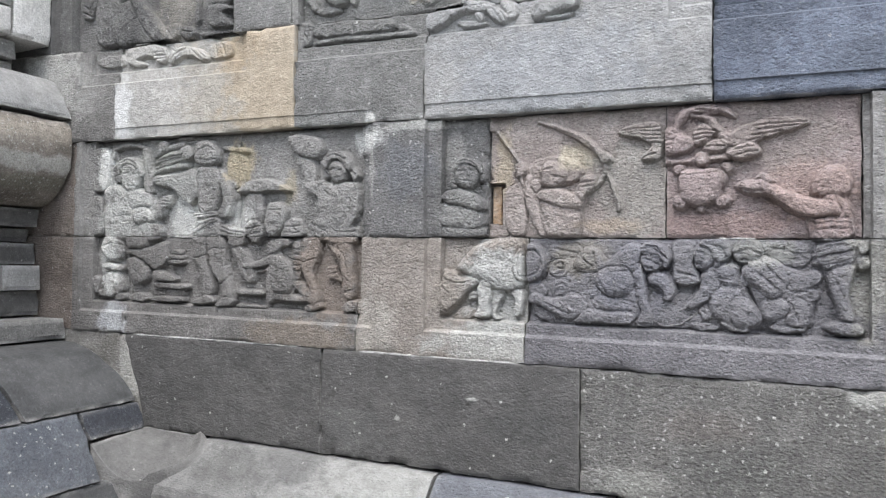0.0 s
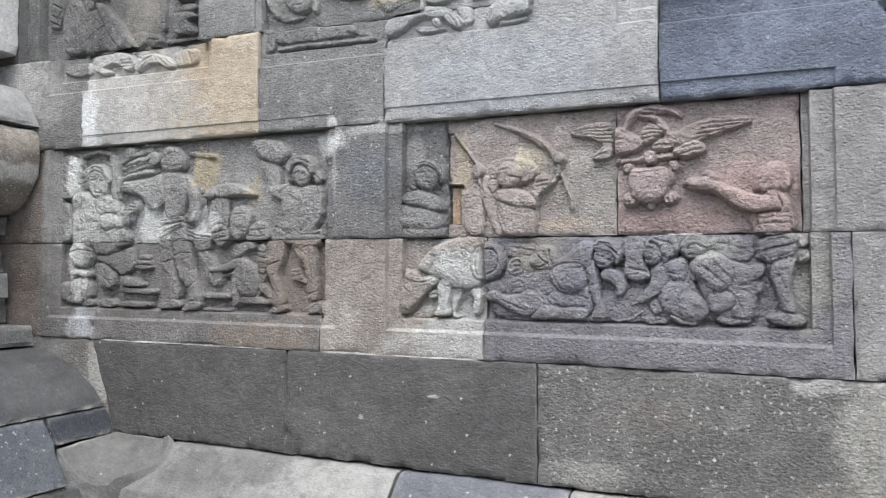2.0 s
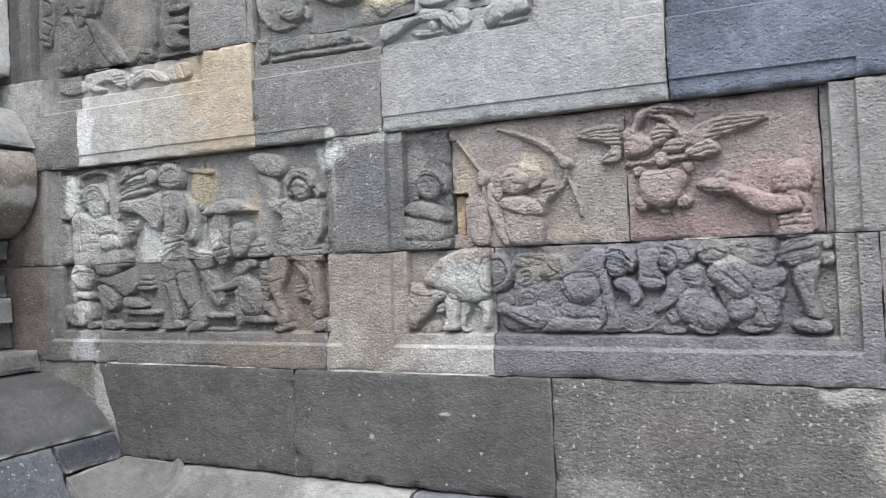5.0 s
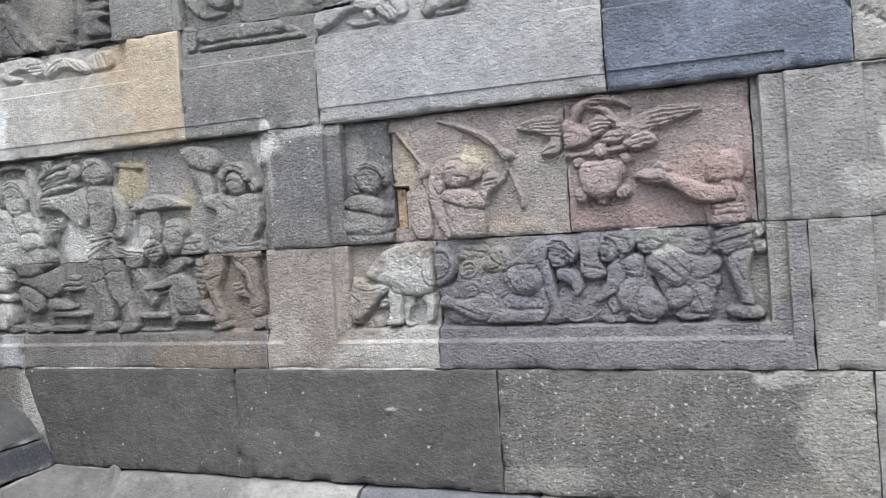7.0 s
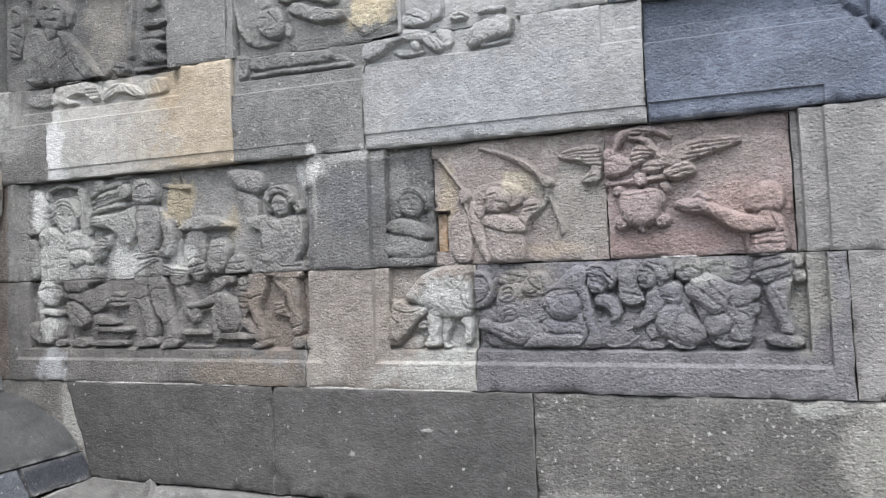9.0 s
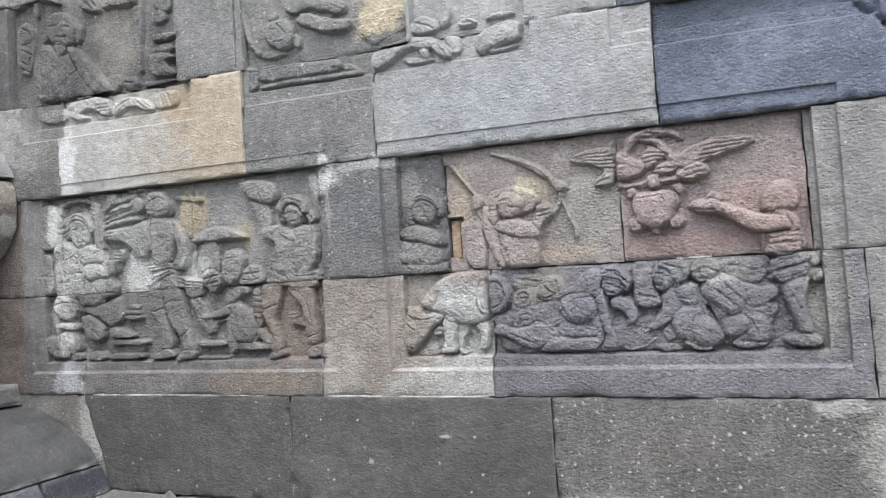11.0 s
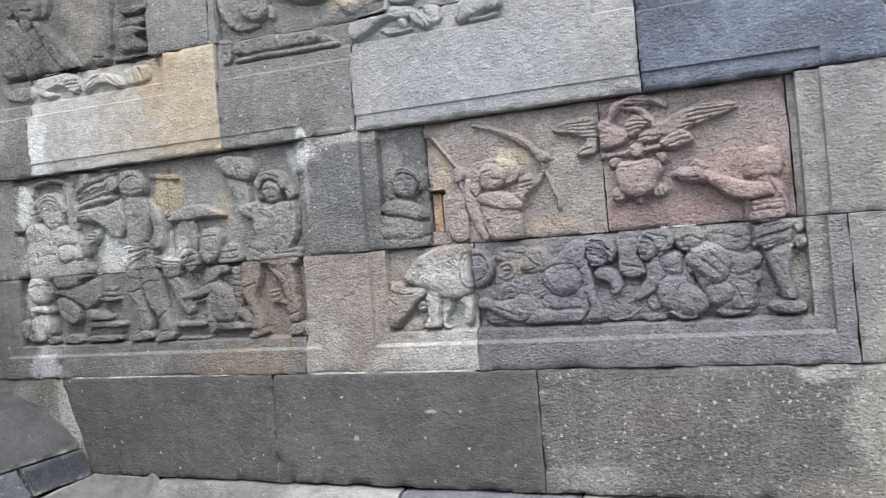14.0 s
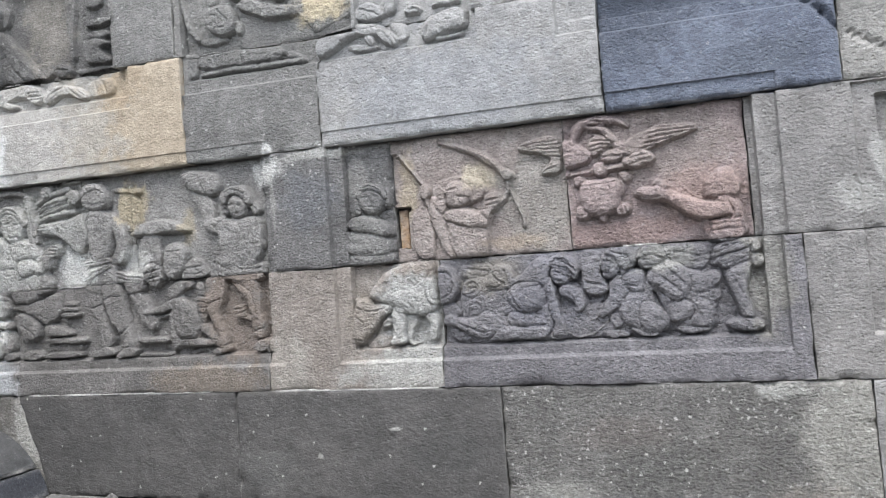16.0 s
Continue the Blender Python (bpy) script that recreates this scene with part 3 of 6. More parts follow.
def plinth_stone(key, x0, x1, ends=(0, 0, 0), label=""):
    """A stone with a convex top that slopes away from the wall; ends: how its near end bends along the slope."""
    seed = int(abs(x0) * 997)
    line = [(0.09, 0.8), (0.0, 0.8), (-0.012, 0.797), (-0.026, 0.787), (-0.042, 0.771), (-0.062, 0.75), (-0.084, 0.727), (-0.104, 0.705), (-0.12, 0.684), (-0.128, 0.66), (-0.126, 0.63), (-0.1, 0.6)]
    bend = np.interp([p[0] for p in line], [-0.12, -0.04, 0.0], [ends[2], ends[1], ends[0]])
    ts = marks(0.0, 1.0, 0.02 / (x1 - x0))
    verts, n = [], len(line)
    for t in ts:
        for (py, pz), off in zip(line, bend):
            x = x0 + off + t * (x1 - x0 - off)
            d = min(t, 1 - t) * (x1 - x0)
            worn = 0.005 * math.exp(-d / 0.006)
            verts.append((x + (0.002 if t == 0 else -0.002 if t == 1 else 0), py + 0.5 * worn + 0.0015 * float(ripple(x, pz, 0.07, seed)), pz - worn + 0.002 * float(ripple(x, py, 0.06, seed)) - (0.003 if py == 0 else 0)))
        verts.append((x, 0.09, 0.6))
    k = n + 1
    faces = []
    for j in range(len(ts) - 1):
        for i in range(k):
            a, b = j * k + i, j * k + (i + 1) % k
            faces.append((a, b, b + k, a + k))
    faces.append(tuple(range(k))[::-1])
    faces.append(tuple(range((len(ts) - 1) * k, len(ts) * k)))
    return solid("plinth_stone", verts, faces, M[key], plinth, label, smooth=False)


plinth_stone("slab", -1.525, -0.768, ends=(0, 0.035, -0.075), label="pale worn plinth stone")
plinth_stone("blue_plinth", -0.762, -0.335, label="bluish dark plinth stone")
plinth_stone("grey", -0.333, 0.4)
plinth_stone("dark_grey", 0.402, 1.2)

# the corner stone dips from both walls to the angle of the plinth, with a raised rim along its free side
verts, faces, n = [], [], 24
for layer in (0.0, 0.12):
    for i in range(n + 1):
        u = i / n
        for j in range(n + 1):
            v = j / n
            lo_x, lo_y, lo_z = (-1.757 + u * 0.159, -0.2 + u * 0.08, 0.795 - u * 0.103)
            hi_x, hi_y, hi_z = (-1.765 + u * 0.238, 0.004, 0.803 - u * 0.004)
            dip = 0.045 * math.sin(math.pi * min(1, u * 1.05)) * (1 - v) ** 1.3
            px, py, pz = lo_x + v * (hi_x - lo_x), lo_y + v * (hi_y - lo_y), lo_z + v * (hi_z - lo_z) - dip
            px += 0.075 * u ** 2 * math.sin(math.pi * v) ** 0.9
            rim = 0.016 * math.exp(-((u - 0.92) / 0.06) ** 2)
            verts.append((px, py, pz + rim + 0.0015 * float(ripple(px, py, 0.04, 5)) - layer))
m2 = n + 1
for i in range(n):
    for j in range(n):
        q = (i * m2 + j, (i + 1) * m2 + j, (i + 1) * m2 + j + 1, i * m2 + j + 1)
        faces += [q, tuple(k + m2 * m2 for k in q[::-1])]
ring = [(i, 0) for i in range(n)] + [(n, j) for j in range(n)] + [(i, n) for i in range(n, 0, -1)] + [(0, j) for j in range(n, 0, -1)]
ring = [i * m2 + j for i, j in ring]
for k, r in enumerate(ring):
    s2 = ring[(k + 1) % len(ring)]
    faces.append((r, r + m2 * m2, s2 + m2 * m2, s2))
solid("corner_stone", verts, faces, M["corner"], plinth, "smooth grey corner stone with a rounded rim")
box("hollow_stone", (-0.644, 0.05, 1.409), (-0.622, 0.064, 1.502), M["hollow"], wall_main, "orange-brown stone inside the broken hollow")

# ---- lime mortar left in some joints ----
for xa, xb, bed, lift in ((-1.83, -1.44, bed_mid, 0.0), (-1.83, -1.2, bed_low, 0.0), (-1.0, -0.56, bed_low, 0.0), (-0.12, -0.05, bed_mid, 0.001)):
    n = 60
    xs = np.linspace(xa, xb, n)
    verts = []
    for i, xx in enumerate(xs):
        z, thick = float(bed(xx)) + lift, 0.0014 + 0.001 * float(ripple(xx, 0, 0.02, 3))
        front = (0.03 if bed is bed_mid else 0.0) + 0.002 + 0.003 * float(ripple(xx, 1, 0.05, 8))
        verts += [(xx, front, z - thick), (xx, front, z + thick), (xx, front + 0.03, z + thick), (xx, front + 0.03, z - thick)]
    faces = [(4 * i + j, 4 * i + (j + 1) % 4, 4 * i + 4 + (j + 1) % 4, 4 * i + 4 + j) for i in range(n - 1) for j in range(4)]
    faces += [(3, 2, 1, 0), (4 * n - 4, 4 * n - 3, 4 * n - 2, 4 * n - 1)]
    solid("mortar_seam", verts, faces, M["mortar"], wall_main, "pale lime mortar in a joint")


# ---- carvings ----
def lobe(height, round_off, *xz):
    """A swelling form inside a closed outline; round_off: width of its rounded rim."""
    pts = np.array(xz, float).reshape(-1, 2)
    for _ in range(2):
        after = np.roll(pts, -1, 0)
        pts = np.stack([0.8 * pts + 0.2 * after, 0.2 * pts + 0.8 * after], 1).reshape(-1, 2)
    return ("lobe", height, round_off, pts)


def limb(height, *xzr):
    """A chain of rounded members (x, z, radius)."""
    return ("limb", height, 0.0, np.array(xzr, float).reshape(-1, 3))


def groove(depth, width, *xz):
    return ("groove", depth, width, np.array(xz, float).reshape(-1, 2))


def line_distance(X, Z, pts):
    """How far each place lies from a chain of straight pieces."""
    best = np.full_like(X, 9.0)
    for a, b in zip(pts, pts[1:]):
        ux, uz = b - a
        s = np.clip(((X - a[0]) * ux + (Z - a[1]) * uz) / max(ux * ux + uz * uz, 1e-12), 0, 1)
        best = np.minimum(best, np.hypot(X - a[0] - s * ux, Z - a[1] - s * uz))
    return best


def soften_grid(a):
    """Mean over a small window of grid points."""
    b = np.pad(a, 2, mode="edge")
    b = sum(b[i:i + a.shape[0]] for i in range(5)) / 5
    return sum(b[:, i:i + a.shape[1]] for i in range(5)) / 5


def form_height(form, X, Z):
    """Height of a form over the carved ground, and the distance outside it."""
    kind, height, rim, pts = form
    if kind == "lobe":
        ring = np.concatenate([pts, pts[:1]])
        d = line_distance(X, Z, ring)
        inside = np.zeros(X.shape, bool)
        for a, b in zip(ring, ring[1:]):
            if a[1] != b[1]:
                inside ^= ((a[1] > Z) != (b[1] > Z)) & (X < (b[0] - a[0]) * (Z - a[1]) / (b[1] - a[1]) + a[0])
        d = np.where(inside, d, -d) + 0.002
        inside, d = d > 0, np.abs(d)
        rim = max(0.004, min(0.75 * rim, 0.9 * float((d * inside).max())))
        curve = np.sqrt(1 - (1 - np.clip(d / rim, 0, 1)) ** 2) * inside
        soft = curve
        for _ in range(2):
            soft = soften_grid(soft)
        keep = np.clip(d / 0.006 - 0.5, 0, 1)
        top = height * (0.28 + 0.2 * np.clip(d / 0.003, 0, 1) + 0.52 * (soft * keep + curve * (1 - keep)))
        return np.where(inside, top, height * np.clip(0.28 - d / 0.012, 0, 1)), np.where(inside, 0, d)
    top, gap = np.zeros_like(X), np.full_like(X, 1.0)
    for a, b in zip(pts, pts[1:]) if len(pts) > 1 else ((pts[0], pts[0]),):
        ux, uz = b[0] - a[0], b[1] - a[1]
        s = np.clip(((X - a[0]) * ux + (Z - a[1]) * uz) / max(ux * ux + uz * uz, 1e-12), 0, 1)
        r = a[2] + s * (b[2] - a[2])
        deep = r - np.hypot(X - a[0] - s * ux, Z - a[1] - s * uz)
        gap = np.minimum(gap, np.maximum(-deep, 0))
        curve = np.sqrt(1 - (1 - np.clip(deep / r, 0, 1)) ** 2)
        full = np.minimum(height, 0.008 + 1.1 * r)
        top = np.maximum(top, np.where(deep > 0, full * (0.4 + 0.6 * curve), full * np.clip(0.4 + deep / 0.008, 0, 1)))
    return top, gap


def carving(name, label, *forms, base=None, cell=0.0019):
    """One figure in relief, its tallest forms laid over the lower ones. What crosses a joint is split with the stones that it is carved in."""
    base = RELIEF if base is None else base
    bodies = sorted((f for f in forms if f[0] != "groove"), key=lambda f: f[1])
    lo = [min((f[3][:, i] - (f[3][:, 2] if f[0] == "limb" else 0)).min() for f in bodies) - 0.008 for i in (0, 1)]
    hi = [max((f[3][:, i] + (f[3][:, 2] if f[0] == "limb" else 0)).max() for f in bodies) + 0.008 for i in (0, 1)]
    seed = int(abs(lo[0]) * 1000 + lo[1] * 77)
    verts, faces, slots, tones = [], [], [], []
    for ob, key, x0, x1, low, high in STONES:
        xa, xb = max(lo[0], x0 + 0.001), min(hi[0], x1 - 0.001)
        if xb - xa < 0.012:
            continue
        bed, roof = float(low((xa + xb) / 2)), float(high((xa + xb) / 2))
        za, zb = max(lo[1], bed + 0.001), min(hi[1], roof - 0.001)
        if zb - za < 0.012:
            continue
        xs = np.linspace(xa, xb, int((xb - xa) / cell) + 2)
        zs = np.linspace(za, zb, int((zb - za) / cell) + 2)
        X, Z = np.meshgrid(xs, zs)
        X1 = X + 0.0016 * ripple(X, Z, 0.022, seed) + 0.001 * ripple(X, Z, 0.008, seed + 7)
        Z1 = Z + 0.0016 * ripple(X, Z, 0.022, seed + 1) + 0.001 * ripple(X, Z, 0.008, seed + 8)
        H = np.zeros_like(X)
        for form in bodies:
            top, gap = form_height(form, X1, Z1)
            H = H * (1 - 0.13 * np.exp(-(gap / 0.003) ** 2) * (gap > 0))
            blend = np.clip(0.5 + 0.5 * (top - H) / 0.011, 0, 1)
            H = np.where((top > 0) & (H > 0), H + blend * (top - H) + 0.0055 * blend * (1 - blend), np.maximum(H, top))
        mass = H
        for _ in range(6):
            mass = soften_grid(mass)
        H = np.where(H > 0.002, np.maximum(H, 0.72 * mass), H)
        if H.max() < 0.002:
            continue
        for kind, depth, width, pts in forms:
            if kind == "groove":
                cut = depth * np.exp(-(line_distance(X1, Z1, pts) / width) ** 2)
                H = np.where(H > 0, np.maximum(H - cut, 0.0005), H)
        edge = np.minimum(np.minimum(X - xs[0], xs[-1] - X), np.minimum(Z - zs[0], zs[-1] - Z))
        H = np.where(edge < 0.004, H - 0.35 * np.clip(0.004 - edge, 0, 1) * (H > 0.006), H)
        H = np.where(H > 0, H * (1 + 0.07 * ripple(X, Z, 0.03, seed + 2)) + 0.0014 * ripple(X, Z, 0.013, seed + 3) + 0.001 * ripple(X, Z, 0.0055, seed + 4), 0)
        Y = base + np.where(H > 0, -H, 0.004)
        rows, cols = X.shape
        on = H > 0
        keep = on[:-1, :-1] | on[:-1, 1:] | on[1:, 1:] | on[1:, :-1]
        grid = np.arange(rows * cols).reshape(rows, cols)
        quads = np.stack([grid[:-1, :-1], grid[:-1, 1:], grid[1:, 1:], grid[1:, :-1]], -1)[keep]
        used, inverse = np.unique(quads, return_inverse=True)
        faces += (inverse.reshape(-1, 4) + len(verts)).tolist()
        verts += np.stack([X, Y, Z], -1).reshape(-1, 3)[used].tolist()
        if M[key] not in tones:
            tones.append(M[key])
        slots += [tones.index(M[key])] * len(quads)
    made = solid(name, verts, faces, tones[0], smooth=True)
    for tone in tones[1:]:
        made.data.materials.append(tone)
    made.data.polygons.foreach_set("material_index", slots)
    return tagged(made, label, "relief carving", "wall relief carvings")


# left panel and right panel
carving("carved_pilaster", "narrow carved pilaster with a bleached upper half",
    lobe(0.021, 0.006, -2.044, 1.677, -1.983, 1.681, -1.966, 1.637, -1.971, 1.566, -1.983, 1.538, -2.052, 1.540),
    lobe(0.021, 0.006, -2.054, 1.522, -1.995, 1.522, -1.993, 1.397, -2.046, 1.397))
carving("carved_arch", "carved arch and trunk behind the seated woman",
    limb(0.019, -1.9560, 1.6460, 0.0070, -1.9520, 1.6720, 0.0075, -1.8860, 1.6830, 0.0080, -1.8250, 1.6720, 0.0070, -1.8000, 1.6470, 0.0070),
    lobe(0.021, 0.008, -1.825, 1.665, -1.798, 1.671, -1.784, 1.611, -1.769, 1.524, -1.800, 1.515, -1.811, 1.560, -1.808, 1.612),
    groove(0.0036, 0.002, -1.802, 1.655, -1.786, 1.534))
carving("carved_figure", "seated woman with long hair and one raised hand, stained white",
    lobe(0.021, 0.012, -1.993, 1.531, -1.776, 1.525, -1.748, 1.431, -1.732, 1.371, -1.987, 1.372),
    lobe(0.018, 0.012, -1.957, 1.614, -1.934, 1.625, -1.911, 1.617, -1.910, 1.585, -1.924, 1.564, -1.948, 1.571, -1.959, 1.594),
    lobe(0.025, 0.022, -1.990, 1.531, -1.973, 1.552, -1.937, 1.559, -1.900, 1.541, -1.860, 1.532, -1.830, 1.523, -1.838, 1.492, -1.847, 1.466, -1.854, 1.436, -1.865, 1.412, -1.871, 1.375, -1.984, 1.375, -1.987, 1.441, -1.986, 1.486),
    lobe(0.027, 0.014, -1.880, 1.535, -1.840, 1.542, -1.805, 1.532, -1.776, 1.521, -1.774, 1.480, -1.813, 1.481, -1.853, 1.473, -1.874, 1.496),
    lobe(0.031, 0.016, -1.858, 1.473, -1.828, 1.481, -1.791, 1.477, -1.771, 1.456, -1.794, 1.435, -1.831, 1.425, -1.849, 1.439),
    lobe(0.026, 0.012, -1.792, 1.437, -1.776, 1.461, -1.753, 1.495, -1.725, 1.513, -1.694, 1.517, -1.687, 1.503, -1.700, 1.485, -1.724, 1.475, -1.728, 1.452, -1.753, 1.437, -1.777, 1.430),
    lobe(0.023, 0.012, -1.874, 1.375, -1.853, 1.417, -1.811, 1.432, -1.772, 1.432, -1.734, 1.421, -1.732, 1.375),
    lobe(0.029, 0.016, -1.908, 1.613, -1.896, 1.632, -1.876, 1.637, -1.853, 1.630, -1.833, 1.615, -1.822, 1.594, -1.824, 1.568, -1.835, 1.544, -1.860, 1.532, -1.885, 1.537, -1.901, 1.555, -1.910, 1.585),
    lobe(0.030, 0.007, -1.923, 1.603, -1.912, 1.633, -1.879, 1.645, -1.844, 1.633, -1.818, 1.609, -1.807, 1.581, -1.822, 1.575, -1.833, 1.603, -1.858, 1.620, -1.883, 1.626, -1.903, 1.617, -1.910, 1.596),
    groove(0.0043, 0.003, -1.892, 1.590, -1.872, 1.591),
    groove(0.0043, 0.003, -1.854, 1.588, -1.837, 1.584),
    groove(0.0036, 0.0022, -1.876, 1.550, -1.845, 1.549),
    groove(0.0029, 0.0016, -1.862, 1.587, -1.861, 1.566),
    groove(0.0036, 0.0016, -1.909, 1.624, -1.874, 1.635, -1.833, 1.613),
    groove(0.0043, 0.002, -1.941, 1.538, -1.950, 1.485, -1.938, 1.441, -1.941, 1.395),
    groove(0.0036, 0.002, -1.928, 1.455, -1.892, 1.458, -1.862, 1.452),
    groove(0.0043, 0.0016, -1.722, 1.509, -1.694, 1.505),
    groove(0.0043, 0.0016, -1.727, 1.499, -1.694, 1.495),
    groove(0.0043, 0.0016, -1.731, 1.489, -1.700, 1.487),
    groove(0.0043, 0.003, -1.924, 1.614, -1.949, 1.597),
    groove(0.0043, 0.003, -1.918, 1.592, -1.948, 1.583))
carving("carved_drapery", "hip and drapery of the seated woman on a bench",
    lobe(0.027, 0.02, -1.999, 1.357, -1.982, 1.395, -1.933, 1.400, -1.894, 1.373, -1.888, 1.345, -1.902, 1.321, -1.943, 1.311, -1.985, 1.323),
    lobe(0.026, 0.006, -1.987, 1.306, -1.889, 1.298, -1.888, 1.280, -1.989, 1.290),
    lobe(0.021, 0.012, -1.993, 1.268, -1.941, 1.278, -1.895, 1.277, -1.886, 1.223, -1.916, 1.206, -1.949, 1.196, -2.017, 1.200, -1.992, 1.231),
    lobe(0.019, 0.012, -2.046, 1.262, -2.003, 1.266, -2.001, 1.209, -2.033, 1.205),
    groove(0.0058, 0.003, -1.941, 1.271, -1.949, 1.207),
    groove(0.0058, 0.003, -1.910, 1.271, -1.918, 1.215),
    groove(0.0050, 0.0025, -1.977, 1.263, -1.991, 1.209),
    groove(0.0043, 0.002, -1.991, 1.359, -1.945, 1.370, -1.899, 1.363))
carving("carved_figure", "folded legs and bare feet resting on a low stool",
    lobe(0.019, 0.010, -1.886, 1.349, -1.843, 1.349, -1.770, 1.359, -1.713, 1.377, -1.706, 1.305, -1.762, 1.286, -1.787, 1.301, -1.817, 1.321, -1.855, 1.331, -1.885, 1.335),
    lobe(0.025, 0.012, -1.877, 1.391, -1.845, 1.401, -1.781, 1.399, -1.787, 1.363, -1.818, 1.352, -1.863, 1.352, -1.881, 1.363),
    lobe(0.026, 0.010, -1.879, 1.317, -1.847, 1.325, -1.814, 1.309, -1.784, 1.284, -1.788, 1.255, -1.819, 1.242, -1.844, 1.255, -1.865, 1.274),
    lobe(0.025, 0.008, -1.762, 1.284, -1.731, 1.281, -1.695, 1.270, -1.667, 1.262, -1.671, 1.250, -1.730, 1.251, -1.761, 1.255),
    lobe(0.019, 0.008, -1.938, 1.197, -1.908, 1.212, -1.885, 1.205, -1.885, 1.191, -1.928, 1.187),
    lobe(0.019, 0.008, -1.872, 1.202, -1.833, 1.214, -1.789, 1.207, -1.783, 1.188, -1.857, 1.185),
    groove(0.0050, 0.002, -1.846, 1.290, -1.800, 1.256),
    groove(0.0043, 0.002, -1.858, 1.208, -1.852, 1.187),
    groove(0.0043, 0.002, -1.833, 1.212, -1.827, 1.188),
    groove(0.0043, 0.002, -1.808, 1.209, -1.805, 1.189))
carving("carved_stool", "low stool carved in grey stone",
    lobe(0.023, 0.004, -1.766, 1.245, -1.618, 1.242, -1.618, 1.230, -1.765, 1.231),
    lobe(0.012, 0.004, -1.751, 1.227, -1.633, 1.225, -1.637, 1.206, -1.750, 1.206),
    lobe(0.023, 0.004, -1.769, 1.202, -1.633, 1.203, -1.632, 1.191, -1.769, 1.188))
carving("carved_vessel", "small stacked vessel carved in relief",
    lobe(0.019, 0.006, -1.688, 1.346, -1.651, 1.345, -1.651, 1.333, -1.688, 1.334),
    lobe(0.021, 0.006, -1.697, 1.331, -1.646, 1.330, -1.646, 1.320, -1.697, 1.321),
    lobe(0.023, 0.006, -1.701, 1.316, -1.641, 1.315, -1.641, 1.305, -1.701, 1.306))
carving("carved_foliage", "curling leaves of a tree crown",
    lobe(0.023, 0.008, -1.752, 1.675, -1.738, 1.686, -1.714, 1.682, -1.714, 1.663, -1.732, 1.650, -1.749, 1.658),
    lobe(0.026, 0.008, -1.655, 1.656, -1.630, 1.665, -1.606, 1.652, -1.603, 1.630, -1.626, 1.619, -1.651, 1.629),
    limb(0.021, -1.7750, 1.6380, 0.0055, -1.7420, 1.6540, 0.0090, -1.6990, 1.6620, 0.0100, -1.6510, 1.6690, 0.0085),
    limb(0.025, -1.7690, 1.6170, 0.0055, -1.7320, 1.6330, 0.0100, -1.6890, 1.6410, 0.0120, -1.6470, 1.6450, 0.0105),
    limb(0.023, -1.7640, 1.6030, 0.0055, -1.7210, 1.6150, 0.0085, -1.6750, 1.6230, 0.0085, -1.6470, 1.6250, 0.0085),
    limb(0.021, -1.7680, 1.5880, 0.0070, -1.7260, 1.5980, 0.0085, -1.6740, 1.6030, 0.0085, -1.6320, 1.6040, 0.0085),
    limb(0.018, -1.6670, 1.6870, 0.0050, -1.6210, 1.6880, 0.0050),
    limb(0.019, -1.7770, 1.5590, 0.0070, -1.7580, 1.5690, 0.0105),
    groove(0.0058, 0.0022, -1.756, 1.637, -1.704, 1.652, -1.648, 1.662),
    groove(0.0058, 0.0022, -1.755, 1.624, -1.698, 1.635, -1.643, 1.638),
    groove(0.0058, 0.0022, -1.755, 1.608, -1.698, 1.621, -1.647, 1.632),
    groove(0.0050, 0.002, -1.704, 1.672, -1.684, 1.641),
    groove(0.0050, 0.002, -1.728, 1.674, -1.707, 1.621))
